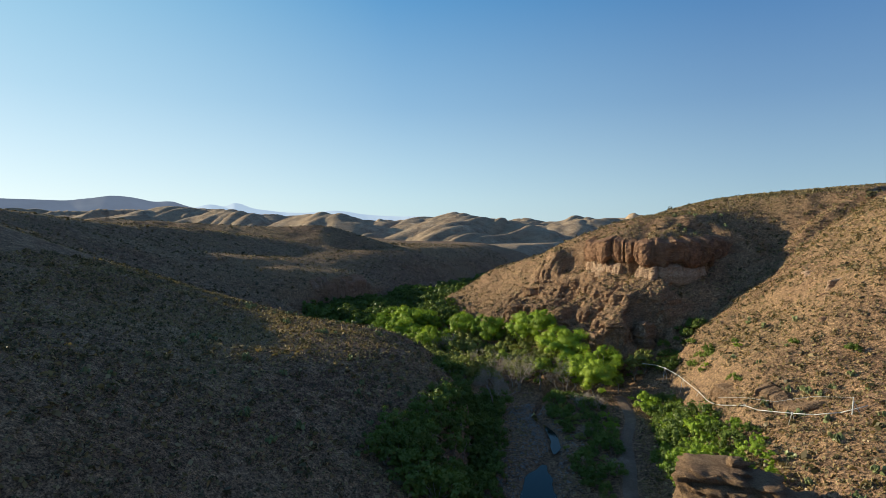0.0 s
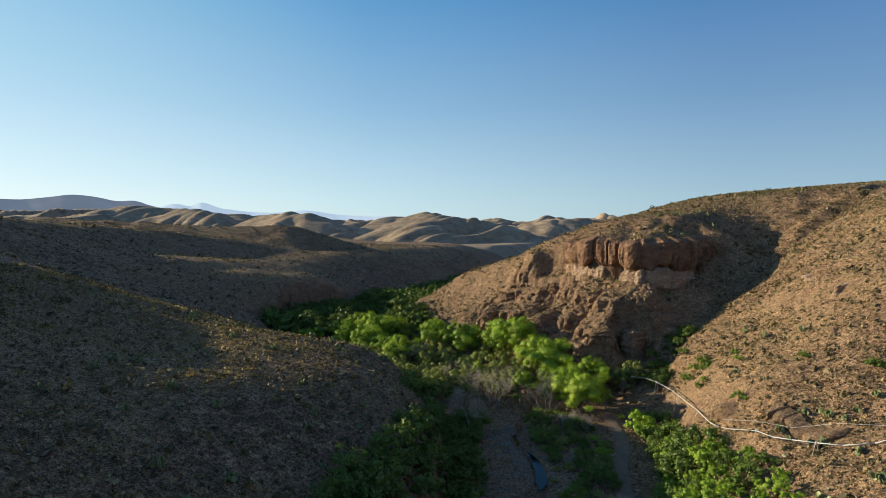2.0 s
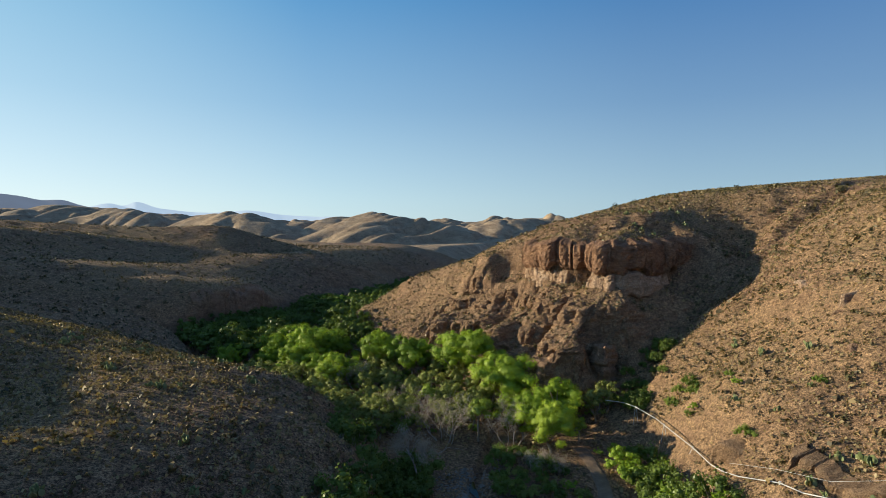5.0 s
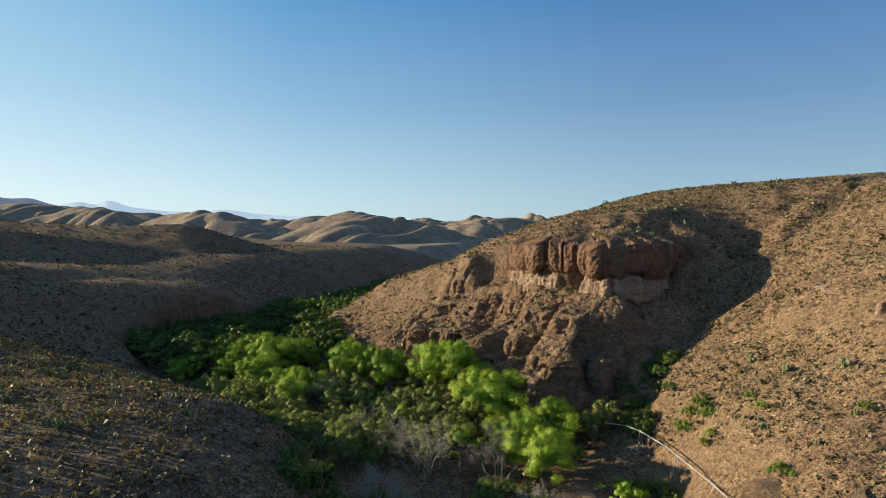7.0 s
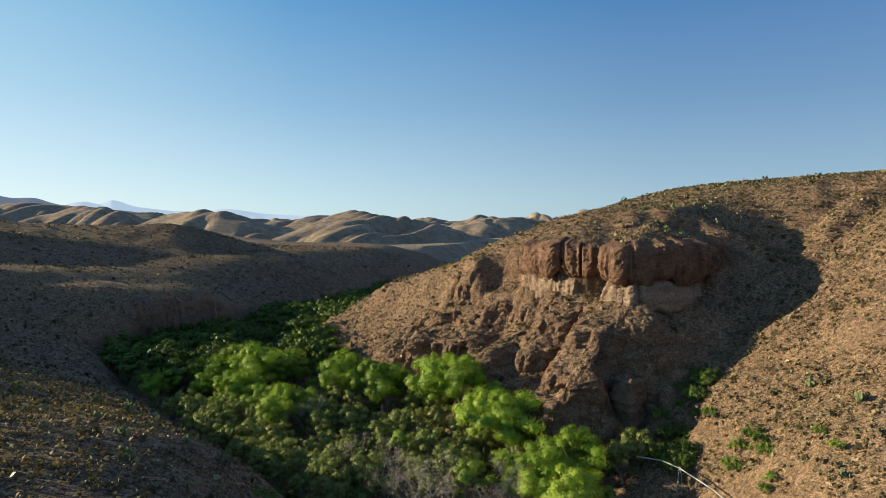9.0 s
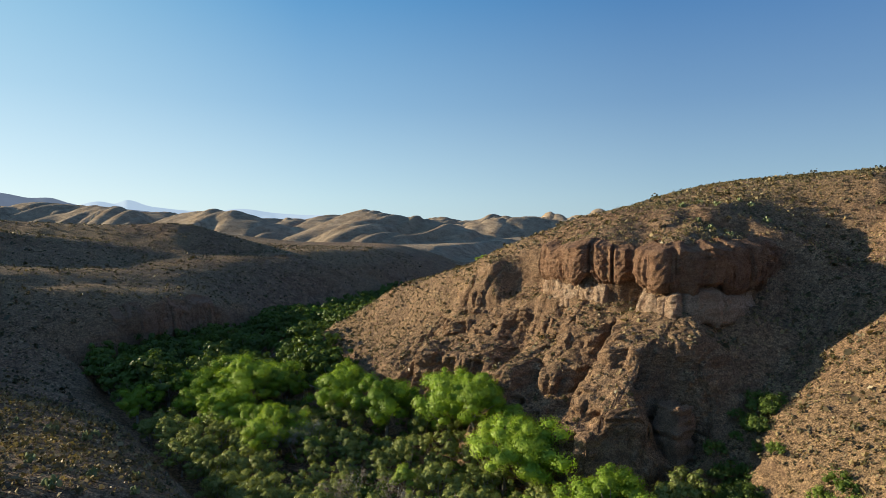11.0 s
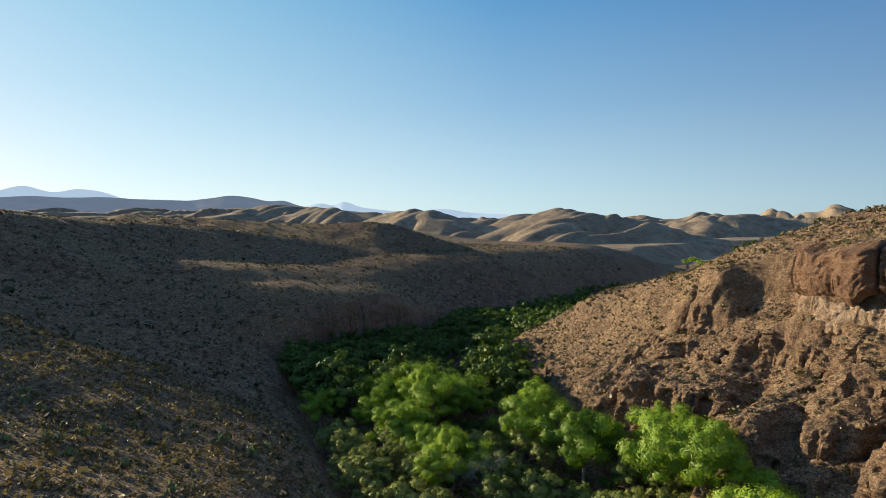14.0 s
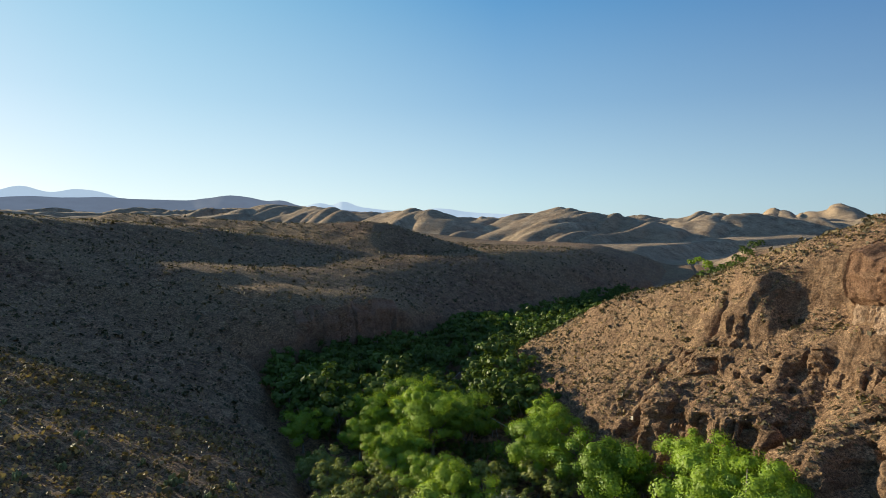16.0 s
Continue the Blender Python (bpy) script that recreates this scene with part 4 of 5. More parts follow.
for k in range(260):
    x, y = rng.uniform(29, 47), rng.uniform(112, 182)
    track = np.interp(y, (114, 128, 145, 162, 178), (37.2, 41.3, 45.8, 52.4, 55))
    if np.interp(y, (112, 142, 153, 167, 182), (26, 31, 32, 30, 35)) < x < track - 2.6 and fbm(np.array(x / 9), np.array(y / 9), 16, 2) > -0.1 and all((x - a) ** 2 + (y - b) ** 2 > 8 for b_ in banks for a, b, *_ in b_):
        banks[0 if rng.random() < 0.35 else 1].append((x, y, rng.uniform(0.4, 0.95), rng.uniform(0, 360)))
banks[0] += [(33, 168, 0.6, 0), (37, 172, 0.7, 80), (36, 160, 0.8, 20), (41, 164, 0.9, 200), (33, 176, 0.6, 90), (34, 152, 0.6, 40), (30, 140, 0.5, 30), (37, 133, 0.6, 90), (33, 128, 0.5, 10)]
banks[2] += [(81, 178, 0.75, 0), (77.5, 172, 0.62, 120), (84, 166, 0.5, 30), (72, 195, 0.75, 200), (58, 178, 0.6, 10), (60, 171, 0.7, 60)]
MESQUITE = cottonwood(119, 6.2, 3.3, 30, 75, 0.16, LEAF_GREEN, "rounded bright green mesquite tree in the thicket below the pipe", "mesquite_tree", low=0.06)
BANKTREE = cottonwood(117, 6.0, 3.4, 28, 70, 0.17, LEAF_WILLOW, "rounded willow tree on the creek bank, green darkened to imitate shade", "willow_tree", low=0.06)
# western crowns get the shade-darkened leaf, eastern ones the brighter green
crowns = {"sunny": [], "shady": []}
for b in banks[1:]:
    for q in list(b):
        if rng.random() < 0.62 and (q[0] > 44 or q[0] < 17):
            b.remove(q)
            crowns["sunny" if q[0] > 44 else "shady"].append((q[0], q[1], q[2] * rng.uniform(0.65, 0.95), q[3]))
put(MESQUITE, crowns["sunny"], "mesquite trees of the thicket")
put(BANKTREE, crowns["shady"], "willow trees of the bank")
for k in range(3):
    put(WILLOW[k], banks[k], "willow bushes")

put(WILLOW[2], ((83.5, 183.8, 1.0, 20), (81.6, 184.6, 0.8, 80), (77.6, 181.9, 0.85, 10), (83.9, 198, 0.7, 0), (75.4, 150.5, 0.8, 70), (85.5, 171.4, 0.5, 0), (76.1, 170.8, 0.5, 140), (90, 150, 0.6, 15), (96, 136, 0.75, 200)), "slope bushes", first=False)
gully_spots = []
for k in range(34):
    u = rng.uniform(0.02, 0.42) * (len(GULLY) - 1)
    a, b = GULLY[int(u)], GULLY[int(u) + 1]
    x, y = a[0] + (b[0] - a[0]) * (u % 1) + rng.normal() * 1.8, a[1] + (b[1] - a[1]) * (u % 1) + rng.normal() * 1.8
    if x > 71:
        gully_spots.append((x, y, rng.uniform(0.4, 0.8), rng.uniform(0, 360)))
put(WILLOW[1], gully_spots, "gully bushes", first=False)
for k in range(2):
    put(THICKET[k], thick[k], "thicket bushes")
SNAG = bare_tree(150, 12, "grey leafless dead tree on the creek bank", 4)
put(SNAG, ((14.5, 167.5, 1.0, 0), (16, 170, 0.8, 120)), "bare trees")
GREYTREE = bare_tree(151, 10, "grey-pink leafless tree with many fine twigs", 5, stems=2)
put(GREYTREE, ((22.5, 193, 1.05, 0), (25.5, 191.5, 1.0, 90), (40, 186.5, 1.0, 200), (38.6, 188, 0.85, 20), (2, 240, 0.9, 20), (18, 206, 0.8, 140), (12, 214, 0.8, 30)), "bare trees")
DRYBUSH = bare_tree(152, 5.5, "dry straw-grey bush of many bare stems", 3, "dry_bush", stems=9)
put(DRYBUSH, ((42, 171, 1.0, 0), (44.5, 172.5, 1.0, 120), (40.5, 173.5, 0.8, 60), (36, 148, 0.7, 30), (39, 128, 0.6, 0), (45.5, 170, 0.9, 240)), "dry bushes")
LOG = thing("fallen_branch", "bleached fallen branch lying on the creek bank", "branch")
out = []
branches(np.random.default_rng(5), (0, 0, 0.15), (1, 0.2, 0.12), 4.0, 0.12, 2, out, 0.5)
part("limb", mesh_of("limb", *joined(out), DEADWOOD, True), LOG)
put(LOG, ((20, 184, 1.0, 20, 0), (18, 178, 0.7, 70, 0)), "fallen branches")


# ---- cliffs ----


def smooth_line(points, spacing):
    P = np.array(points, float)
    s = np.concatenate([[0], np.cumsum(np.linalg.norm(np.diff(P, axis=0), axis=1))])
    q = np.arange(0, s[-1], spacing)
    return np.stack([curve1d(s, P[:, k], q) for k in range(P.shape[1])], 1)


def rock_wall(name, line, low, high, mat, seed, label, bulge=1.3, lean=0.0, parent=None, rows=0.28, flute=1.0):
    """A weathered wall along a line in plan, with flutes, pits and an undercut foot."""
    L = smooth_line(line, 0.28)
    way = np.gradient(L, axis=0)
    way /= np.linalg.norm(way, axis=1, keepdims=True)
    out = np.stack([way[:, 1], -way[:, 0]], 1)
    n, v = len(L), np.arange(low, high + 0.01, rows)
    u = np.arange(n) * 0.28
    U, V = np.meshgrid(u, v)
    f = (V - low) / (high - low)
    O = bulge * np.sin(np.clip(f, 0, 1) * math.pi * 0.85 + 0.35) ** 0.7 - lean * f
    O = O + 2.4 * flute * np.abs(vnoise(U / 6.5 + seed, V / 40, seed)) + 0.8 * vnoise(U / 2.0, V / 26, seed + 1) + 0.32 * vnoise(U / 0.9, V / 3.0, seed + 2) + 0.20 * vnoise(U / 7, V / 0.7, seed + 3) + 0.2 * vnoise(U / 0.6, V / 0.6, seed + 9)
    crack = np.exp(-((vnoise(U / 6.5, V / 40, seed + 4)) / 0.05) ** 2)
    O = O - 2.4 * flute * crack - 0.8 * flute * np.exp(-(vnoise(U / 2.3, V / 14, seed + 7) / 0.06) ** 2) - 0.5 * np.clip(vnoise(U / 1.1, V / 1.1, seed + 8) - 0.35, 0, 1)
    ends = step(0, 2.5, U) * (1 - step(u[-1] - 2.5, u[-1], U))
    O = O * ends - 2.5 * (1 - ends) - 3.0 * step(0.82, 1.0, f) - 0.9 * (1 - step(0.0, 0.1, f))
    top = high + 1.2 * vnoise(u / 3.4, u * 0, seed + 5)
    foot = low + 0.16 * (high - low) * vnoise(u / 3.3, u * 0, seed + 6)
    Z = foot[None, :] + (top - foot)[None, :] * f
    X, Y = L[:, 0][None] + out[:, 0][None] * O, L[:, 1][None] + out[:, 1][None] * O
    pts = np.stack([X.ravel(), Y.ravel(), Z.ravel()], 1)
    i = (np.arange(len(v) - 1)[:, None] * n + np.arange(n - 1)[None]).ravel()
    faces = np.stack([i, i + 1, i + n + 1, i + n], 1)
    me = mesh_of(name, pts, faces.tolist(), mat, False)
    ob = new(name, me)
    return tagged(ob, label, "cliff", kind="structure") if parent is None else ob


rock_wall("cliff_wall", RIM[1:7], 35.6, 46.0, ROCK, 61, "dark red conglomerate rim cliff with flutes and pits", 1.6)
rock_wall("cliff_wall", RIM[7:16], 35.6, 46.8, ROCK, 71, "dark red conglomerate rim cliff with cracks, over a pale bed", 1.6)
rock_wall("pale_bed", [(p[0] - 0.5, p[1] - 0.5) for p in RIM[1:6]], 28.6, 36.4, PALE, 81, "pale pinkish tuff bed under the rim cliff", 0.9, 1.6, flute=0.35)
rock_wall("pale_bed", [(81.5, 239), (78.2, 235), (77.4, 229), (82, 224.4), (90, 223.6), (98, 227.2), (106, 232)], 28.0, 36.4, PALE, 91, "pale pinkish tuff bed under the rim cliff", 0.9, 1.6, flute=0.35)
rock_wall("canyon_wall", [(-73, 334), (-66, 342), (-60, 350), (-53, 360), (-46, 370)], -1.0, 20.5, CANYON, 101, "reddish tan layered canyon wall above the trees", 1.0, 3.0, rows=0.5, flute=0.45)
rock_wall("low_cliff", [(76.5, 118), (75.2, 124), (73.5, 131), (72.6, 138)][::-1], 6.5, 13.0, SANDSTONE, 111, "low pale sandstone cliff above the pipe", 0.8, 1.2)
rock_wall("low_cliff", [(72.6, 137.5), (71.5, 143), (71.0, 149), (72.5, 155)][::-1], 3.5, 10.0, SANDSTONE, 121, "low pale sandstone cliff above the pipe", 0.8, 1.2)


def boulder(name, size, seed, mat, label, category="rock", square=3.0, beds=0.5, nu=40, nv=26):
    """A rock with flattened sides and worn beds."""
    U, V = np.meshgrid(np.linspace(0, 2 * math.pi, nu, endpoint=False), np.linspace(-math.pi / 2, math.pi / 2, nv))
    X, Y, Z = np.cos(V) * np.cos(U), np.cos(V) * np.sin(U), np.sin(V)
    k = (np.abs(X) ** square + np.abs(Y) ** square + np.abs(Z) ** square) ** (-1 / square)
    X, Y, Z = X * k, Y * k, Z * k
    w = 1 + 0.16 * vnoise(X * 2.1 + seed, Y * 2.1 + Z, seed) + 0.08 * vnoise(X * 5 + Z * 3, Y * 5 - Z * 2, seed + 1) + 0.04 * vnoise(X * 11 + Z * 7, Y * 11 - Z * 5, seed + 3)
    b = 1 + 0.09 * beds * vnoise(Z * size[2] / 0.9, X, seed + 2)
    pts = np.stack([(X * w * b * size[0]).ravel(), (Y * w * b * size[1]).ravel(), (Z * (0.5 + 0.5 * w) * size[2]).ravel()], 1)
    i = (np.arange(nv - 1)[:, None] * nu + np.arange(nu)[None]).ravel()
    j = (np.arange(nv - 1)[:, None] * nu + (np.arange(nu)[None] + 1) % nu).ravel()
    ob = new(name, mesh_of(name, pts, np.stack([i, j, j + nu, i + nu], 1).tolist(), mat, True))
    return tagged(ob, label, category) if label else ob


boulder("rock_pillar", (2.9, 2.7, 7.4), 301, CANYON, "free-standing layered red rock pillar at the cliff foot", "rock pillar", 6, 2.0, 90, 90).matrix_basis = pose(72.9, 210.4, 8.5, 0, 2, 25)
outcrop = thing("rock_outcrop", "massive tan layered sandstone outcrop on the slope", "rock outcrop")
outcrop.matrix_basis = pose(47.5, 90.5, 0, 0, 0, -26)
for k, (name, x, y, z, sx, sy, sz, turn) in enumerate((("bed", 0, 0.4, 0.0, 10.8, 5.0, 2.6, 0), ("bed", 0.3, 0.5, 3.6, 10.2, 4.7, 2.2, 2), ("block", -5.6, 0.2, 7.6, 4.9, 4.5, 3.0, -3),
                                                        ("block", 1.0, 0.6, 7.2, 3.4, 4.3, 2.6, 4), ("block", 6.6, 0.8, 6.6, 3.4, 4.0, 2.4, -5), ("cap", -5.2, 0.4, 11.2, 4.6, 4.1, 1.1, 2), ("cap", 1.4, 0.8, 10.2, 3.5, 3.9, 0.9, -6))):
    b = boulder(name, (sx, sy, sz), 340 + 7 * k, SANDSTONE, "", "", 9, 1.6, 110, 44)
    b.parent, b.matrix_basis = outcrop, pose(x, y, z, 0, 0, turn)
boulder("boulder", (1.3, 1.0, 0.8), 303, SANDSTONE, "round sandstone boulder balanced on the outcrop", "boulder").matrix_basis = pose(46.5, 92.0, 12.9, 0, 0, 10)


def ledge(y0, y1, level, tall, mat, seed, label):
    """A low broken ledge along the slope at one level."""
    ys = np.arange(y1, y0 - 0.1, -2.5)
    xs = np.linspace(85, 150, 400)
    line = [(xs[np.argmin(np.abs(heights(xs, np.full(400, y)) - level - 0.8 * math.sin(y * 0.9 + seed)))] + 0.5 * math.sin(y * 2.1), y) for y in ys]
    rock_wall("rock_ledge", line, level - tall, level + tall * 0.35, mat, seed, label, 0.2, 0.9, rows=0.25, flute=0.7)


for y0, y1, level, tall, seed in ((164, 177, 34.5, 3.0, 131), (178, 191, 34.8, 3.4, 132), (193, 199, 34.5, 1.8, 133), (202, 211, 35.5, 2.0, 134)):
    ledge(y0, y1, level, tall, PALE, seed, "pale weathered tuff ledge cropping out of the dry slope")
for y0, y1, level, tall, seed in ((181, 192, 38.6, 2.4, 135), (170, 177, 38.2, 1.6, 136), (160, 168, 30.5, 1.5, 137), (148, 156, 26.0, 1.5, 138)):
    ledge(y0, y1, level, tall, CANYON, seed, "dark red rock ledge cropping out of the dry slope")

# ---- pipe, track, creek ----
PIPE = [(66.5, 194.5, 5), (71.4, 191, 5), (72.2, 179, 5), (70.5, 160, 5), (68.3, 149, 5.3), (68.2, 143, 6.6), (69.9, 127, 10.2), (73.6, 117, 12.5), (76.5, 114.8, 13.2), (82, 112, 15)]
UPPER = [(8, 272, 1.5), (3, 284, 1.5), (-3.8, 293, 1.5), (-13.8, 311, 1.6), (-19.3, 328, 1.6), (-17.6, 341, 1.7), (-19, 367, 1.8)]
for run in (PIPE, UPPER):
    line = thing("water_pipe", "long white pipe carried along the canyon foot", "pipe", "pipe runs")
    ends = np.array(run, float)
    s = np.concatenate([[0], np.cumsum(np.linalg.norm(np.diff(ends, axis=0), axis=1))])
    q = np.linspace(0, s[-1], round(s[-1] / 4.5) + 1)
    run = [(x, y, max(z, gz(x, y) + 0.4)) for x, y, z in zip(*(np.interp(q, s, ends[:, k]) for k in range(3)))]
    for a, b in zip(run, run[1:]):
        v, f = tube([a, b], [0.10, 0.10], 10)
        part("pipe", mesh_of("pipe", v, f, WHITE, True), line)
    for a in run[2:-1:3]:
        part("joint", mesh_of("joint", *tube([(a[0], a[1], a[2] - 0.26), (a[0], a[1], a[2] + 0.26)], [0.2, 0.2], 8), GALV), line)
        z = gz(a[0], a[1])
        if a[2] - z > 0.8:
            for o in (-0.35, 0.35):
                part("post", mesh_of("post", *tube([(a[0] + o * 2, a[1], z - 0.4), (a[0] + o * 0.4, a[1], a[2] - 0.2)], [0.07, 0.06], 5), GALV), line)
pole = thing("anchor_post", "pale leaning post that anchors the pipe cable", "post")
z = gz(79.4, 112.6)
part("post", mesh_of("post", *tube([(79.2, 112.4, z - 0.3), (79.7, 112.8, z + 3.2)], [0.14, 0.12], 8), WHITE), pole)
part("brace", mesh_of("brace", *tube([(80.6, 112.0, z - 0.2), (79.6, 112.7, z + 2.6)], [0.08, 0.07], 6), WHITE), pole)
cable = [(79.7, 112.8, z + 3.1), (75.5, 119, z + 1.5), (72.5, 127, 12.2), (70.5, 136, 10.5), (69, 146, 7.6)]
tagged(new("steel_cable", mesh_of("steel_cable", *tube(cable, [0.03] * 5, 5), GALV)), "thin steel cable slung above the pipe", "cable")

TRACK = [(36, 60), (35.5, 95), (37.2, 114), (41.3, 128), (45.8, 145), (52.4, 162.5), (55, 178), (55.5, 184)]
L = smooth_line(TRACK, 0.8)
way = np.gradient(L, axis=0)
way /= np.linalg.norm(way, axis=1, keepdims=True)
cols = np.array([-1.5, -1.1, -0.75, -0.35, 0.35, 0.75, 1.1, 1.5])
dip = np.array([-0.15, 0.03, -0.02, 0.05, 0.05, -0.02, 0.03, -0.15])
X, Y = L[:, :1] + way[:, 1:] * cols, L[:, 1:] - way[:, :1] * cols
Z = heights(X, Y) + 0.14 + dip + 0.03 * vnoise(X, Y, 9)
i = (np.arange(len(L) - 1)[:, None] * 8 + np.arange(7)[None]).ravel()
tagged(new("dirt_track", mesh_of("dirt_track", np.stack([X.ravel(), Y.ravel(), Z.ravel()], 1), np.stack([i, i + 8, i + 9, i + 1], 1).tolist(), TRACKDIRT, True)), "dusty two-rut dirt track along the valley floor", "track", kind="structure")

for line, wide in (([(16, 60), (17, 90), (18.5, 110), (21.0, 126), (23.2, 132.5)], (5.6, 5.2, 4.6, 2.6, 0.3)), ([(26.6, 138.5), (27.8, 143), (28.5, 153), (27.6, 159.5)], (0.2, 1.3, 1.2, 0.3)), ([(26.4, 163), (26, 167), (26.6, 171)], (0.2, 0.9, 0.3))):
    L = smooth_line(line, 0.7)
    way = np.gradient(L, axis=0)
    way /= np.linalg.norm(way, axis=1, keepdims=True)
    half = np.interp(L[:, 1], [p[1] for p in line], wide)[:, None] * (1 + 0.25 * vnoise(L[:, 1] / 3, L[:, 0], 15))[:, None]
    P = np.concatenate([L + np.stack([way[:, 1], -way[:, 0]], 1) * half, L - np.stack([way[:, 1], -way[:, 0]], 1) * half])
    P = np.concatenate([P, np.full((len(P), 1), -3.95)], 1)
    n = len(L)
    tagged(new("water", mesh_of("water", P, [(k, k + n, k + n + 1, k + 1) for k in range(n - 1)], WATER)), "still dark creek pool between gravel banks", "water", kind="structure")

# ---- scrub, grass and stones ----


def scatter(n, seed, x0, x1, y0, y1, steepest=1.0):
    r = np.random.default_rng(seed)
    x, y = r.uniform(x0, x1, n), r.uniform(y0, y1, n)
    z = heights(x, y)
    slope = np.hypot(heights(x + 1, y) - z, heights(x, y + 1) - z)
    keep = (slope < steepest) & ((z > 1.5) | (r.random(n) < 0.25)) & ~((np.abs(x - np.interp(y, [p[1] for p in TRACK], [p[0] for p in TRACK])) < 2.4) & (z < 1.5))
    cx = np.interp(y, [p[1] for p in CREEK], [p[0] for p in CREEK])
    keep &= (np.abs(x - cx) > 5) | (z > 1.5)
    return x[keep], y[keep], z[keep], r


def tufts(name, areas, each, spread_r, high, leaf, mat, label, seed):
    Q = []
    for k, (n, *area) in enumerate(areas):
        x, y, z, r = scatter(n, seed + k, *area)
        clump = fbm(x / 14, y / 14, seed + 3, 3)
        ok = clump > r.uniform(-0.75, 0.15, len(x))
        x, y, z = x[ok], y[ok], z[ok]
        s = r.lognormal(0, 0.35, len(x))
        w = np.repeat(np.arange(len(x)), each)
        o = r.normal(size=(len(w), 3))
        o /= np.linalg.norm(o, axis=1, keepdims=True)
        o *= (r.uniform(0.3, 1, len(w)) * s[w])[:, None]
        o[:, 2] = np.abs(o[:, 2])
        C = np.stack([x[w] + o[:, 0] * spread_r, y[w] + o[:, 1] * spread_r, z[w] + 0.05 + o[:, 2] * high], 1)
        Q.append(leaves(C, o + 0.5 * r.normal(size=o.shape), leaf * s[w] * r.uniform(0.6, 1.3, len(w)), r))
    return tagged(new(name, quads_mesh(name, np.concatenate(Q), mat)), label, "scrub", kind="stuff")


NEAR_W, NEAR_E, MID_W, BUTTE, RISE = (-125, 8, 60, 260), (40, 175, 60, 240), (-330, 0, 240, 560), (-15, 180, 240, 345), (150, 335, 110, 420)
tufts("scrub", ((11000, *NEAR_W), (14000, *NEAR_E), (9000, *MID_W), (15000, *BUTTE, 1.5), (12000, *RISE)), 5, 0.36, 0.40, 0.2, SCRUB, "dark olive desert scrub scattered over the slopes", 400)
tufts("desert_bushes", ((17000, -330, 70, 240, 680), (400, *NEAR_W), (700, *NEAR_E), (500, *BUTTE, 1.4)), 4, 0.5, 0.6, 0.36, SCRUB, "dark rounded desert bushes dotted over mesa and slopes", 430)
tufts("dry_grass", ((16000, 4, 62, 95, 200), (42000, *NEAR_W), (30000, *NEAR_E), (16000, *MID_W), (16000, *BUTTE, 1.4), (14000, *RISE)), 2, 0.28, 0.4, 0.24, STRAW, "straw-coloured dry grass tufts on stony soil", 410)
tufts("green_shrubs", ((1100, *NEAR_W), (1300, *NEAR_E), (700, *MID_W), (600, *BUTTE)), 22, 0.75, 0.85, 0.2, SHRUB, "low yellow-green shrubs dotted over the slopes", 420)


def stones(name, x, y, z, size, mat, label, r):
    """Loose stones as bent octahedra."""
    n = len(x)
    base = np.array([(1, 0, 0), (0, 1, 0), (-1, 0, 0), (0, -1, 0), (0, 0, 0.7), (0, 0, -0.6)], float)
    P = base[None] * size[:, None, None] * r.uniform(0.6, 1.3, (n, 6, 3)) + r.normal(size=(n, 6, 3)) * 0.12 * size[:, None, None]
    a = r.uniform(0, 6.28, n)
    c, s = np.cos(a)[:, None], np.sin(a)[:, None]
    P = np.stack([P[..., 0] * c - P[..., 1] * s + x[:, None], P[..., 0] * s + P[..., 1] * c + y[:, None], P[..., 2] + (z + 0.15 * size)[:, None]], 2)
    F = np.array([(0, 1, 4), (1, 2, 4), (2, 3, 4), (3, 0, 4), (1, 0, 5), (2, 1, 5), (3, 2, 5), (0, 3, 5)])
    faces = (F[None] + 6 * np.arange(n)[:, None, None]).reshape(-1, 3)
    return tagged(new(name, mesh_of(name, P.reshape(-1, 3), faces.tolist(), mat)), label, "stones", kind="stuff")


X, Y, Z = [], [], []
for k, (n, *area) in enumerate(((1900, *NEAR_W), (1800, *NEAR_E), (1000, *BUTTE))):
    x, y, z, r = scatter(n, 500 + k, *area, 2.0)
    X, Y, Z = X + [x], Y + [y], Z + [z]
X, Y, Z = np.concatenate(X), np.concatenate(Y), np.concatenate(Z)
stones("loose_stones", X, Y, Z, 0.1 * r.lognormal(0, 0.5, len(X)), SANDSTONE, "loose angular stones on the dry slopes", r)
y = r.uniform(100, 176, 3600)
x = np.interp(y, [p[1] for p in CREEK], [p[0] for p in CREEK]) - 2 + r.normal(size=3600) * np.interp(y, (100, 130, 150, 176), (6, 5.5, 5, 3))
z = heights(x, y)
ok = (z < 0) & (z > -4.2)
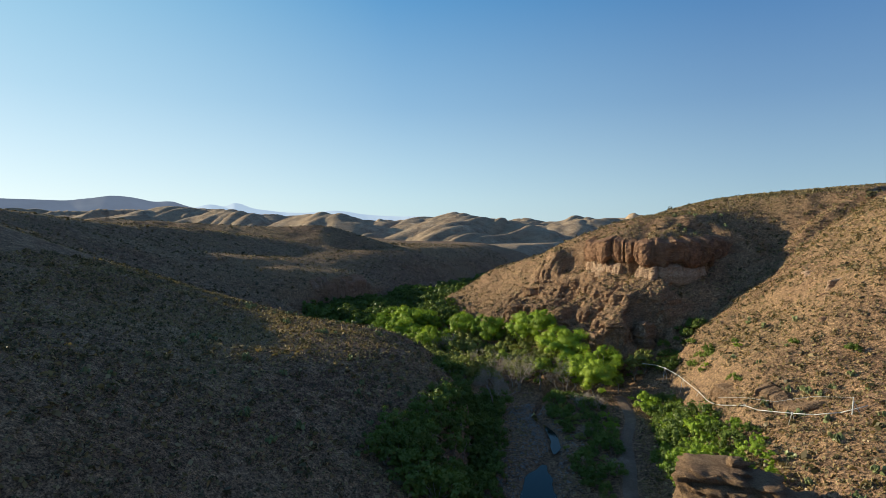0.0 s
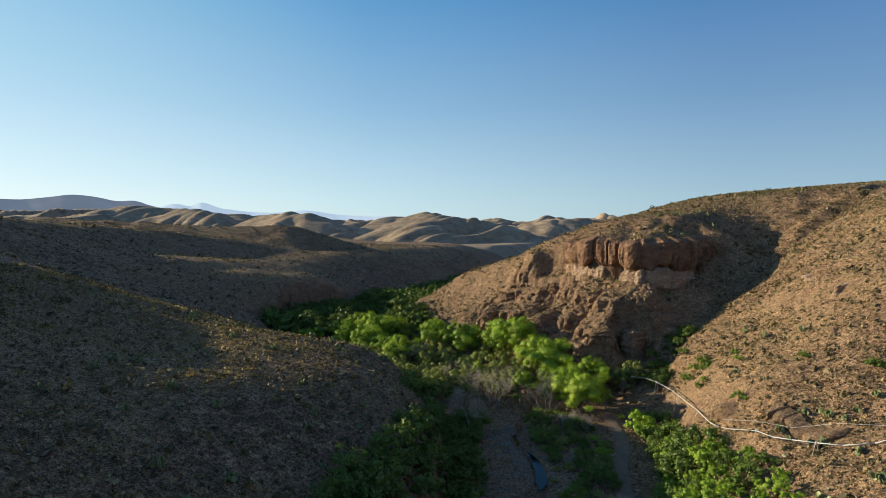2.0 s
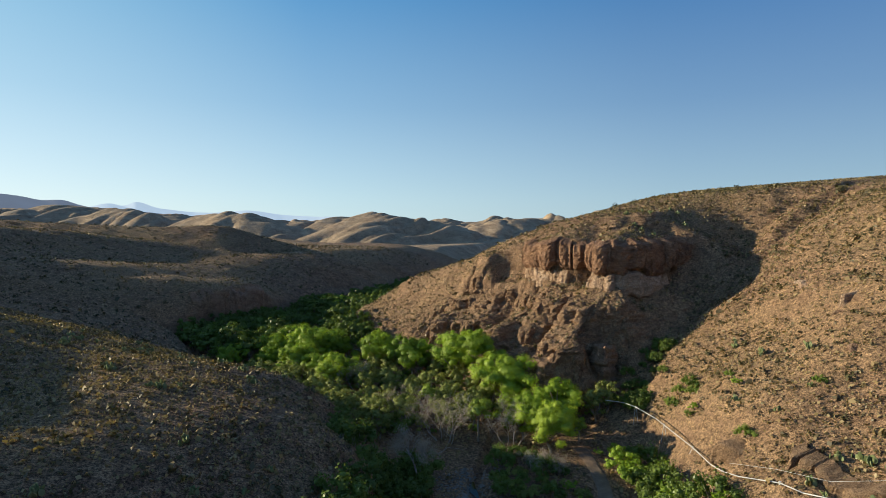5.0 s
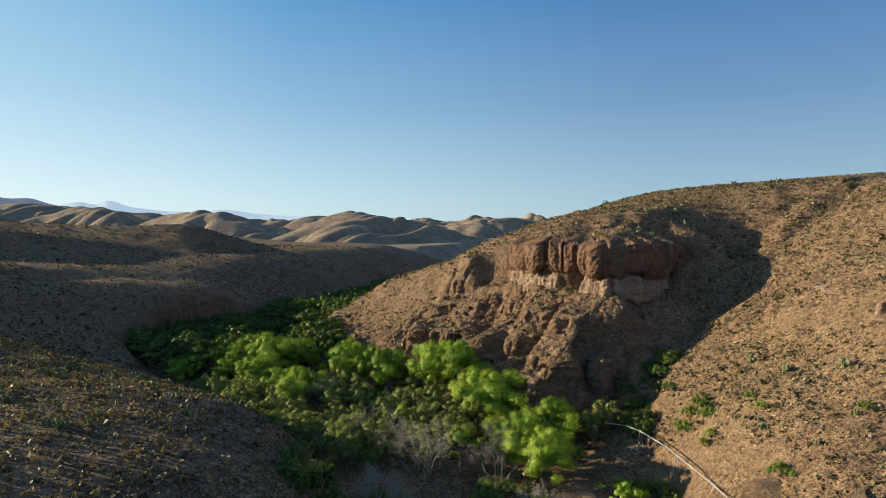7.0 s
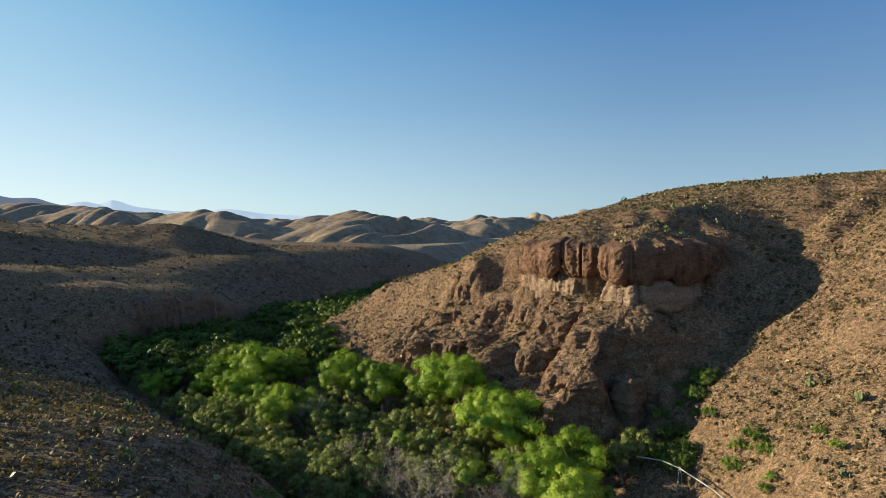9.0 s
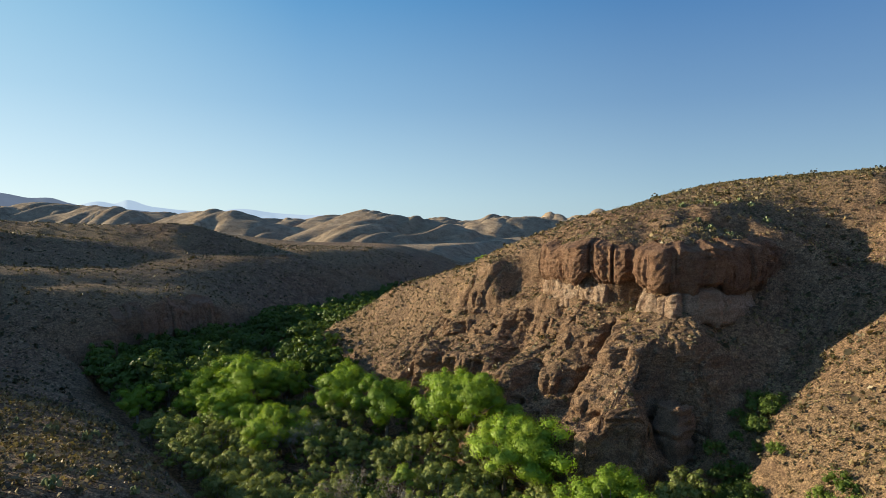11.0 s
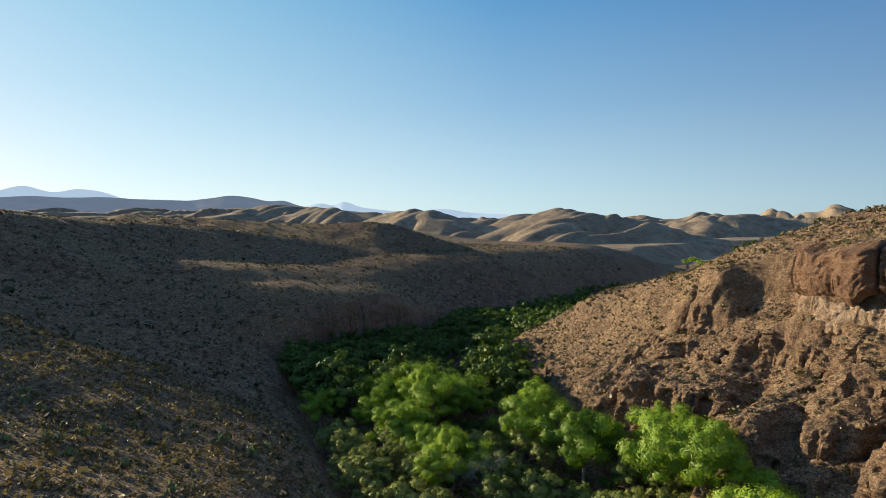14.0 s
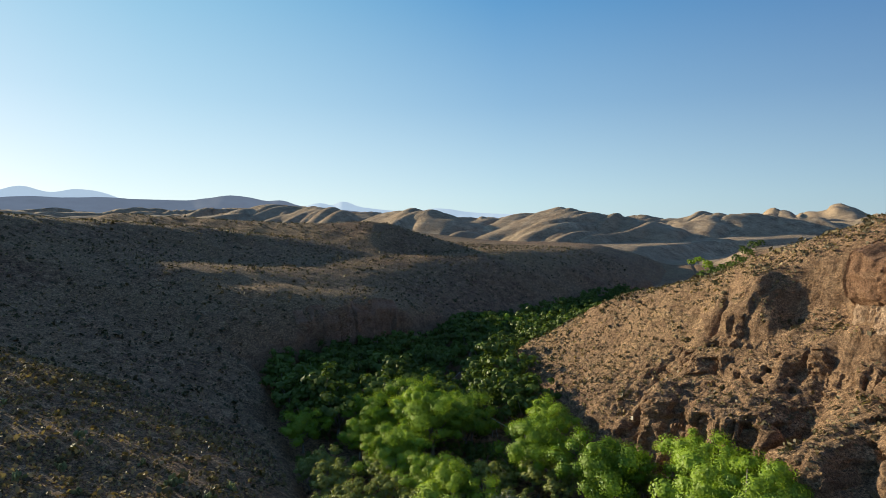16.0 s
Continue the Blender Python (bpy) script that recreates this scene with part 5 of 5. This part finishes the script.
stones("creek_cobbles", x[ok], y[ok], z[ok], 0.17 * r.lognormal(0, 0.5, ok.sum()), COBBLE, "grey river cobbles on the gravel bar", r)


# ---- prickly pears on the slopes ----


def pad_mesh():
    verts, faces = [], []
    for side in (-1, 1):
        verts += [(0.8 * math.cos(a), 0.13 * side, math.sin(a)) for a in np.linspace(0, 2 * math.pi, 10, endpoint=False)] + [(0, 0.24 * side, 0)]
    for q in range(10):
        z = (q + 1) % 10
        faces += [(z, q, 10), (11 + q, 11 + z, 21), (q, z, 11 + z, 11 + q)]
    return mesh_of("pad", verts, faces, CACTUS)


PAD = pad_mesh()


def prickly_pear(seed, n, label):
    """A clump of upright oval pads, each growing on the edge of another."""
    r = np.random.default_rng(seed)
    t = thing("prickly_pear", label, "cactus", "prickly pears")
    pads = [(Vector((r.normal() * 0.3, r.normal() * 0.3, 0.2)), 0.26) for _ in range(3)]
    while len(pads) < n:
        c, s = pads[int(r.integers(len(pads)))]
        d = Vector((r.normal() * 0.8, r.normal() * 0.8, r.uniform(0.3, 1.0))).normalized()
        pads.append((c + d * s * 1.4, s * r.uniform(0.8, 1.0)))
    for c, s in pads:
        part("pad", PAD, t).matrix_basis = pose(*c, r.normal() * 15, r.normal() * 20, r.uniform(0, 360)) @ Matrix.Diagonal((s, s, s, 1))
    return t


PEARS = [prickly_pear(600 + k, 11, "spreading prickly pear cactus with grey-green pads on stony ground") for k in range(2)]
spot = []
r = np.random.default_rng(66)
for x0, x1, y0, y1, n in ((56, 90, 84, 135, 26), (80, 118, 135, 190, 10), (-60, -8, 95, 200, 36), (-75, -30, 185, 235, 22), (86, 125, 236, 268, 10)):
    for _ in range(n):
        x, y = r.uniform(x0, x1), r.uniform(y0, y1)
        z = gz(x, y)
        if abs(gz(x + 1, y) - z) < 0.9 and z > 3:
            spot.append((x, y, r.uniform(1.0, 2.0), r.uniform(0, 360)))
for k, (x, y, s, turn) in enumerate(spot):
    m = pose(x, y, gz(x, y) - 0.05, 0, 0, turn) @ Matrix.Diagonal((s, s, s, 1))
    if k < 2:
        PEARS[k].matrix_basis = m
    else:
        copy_thing(PEARS[k % 2], m)
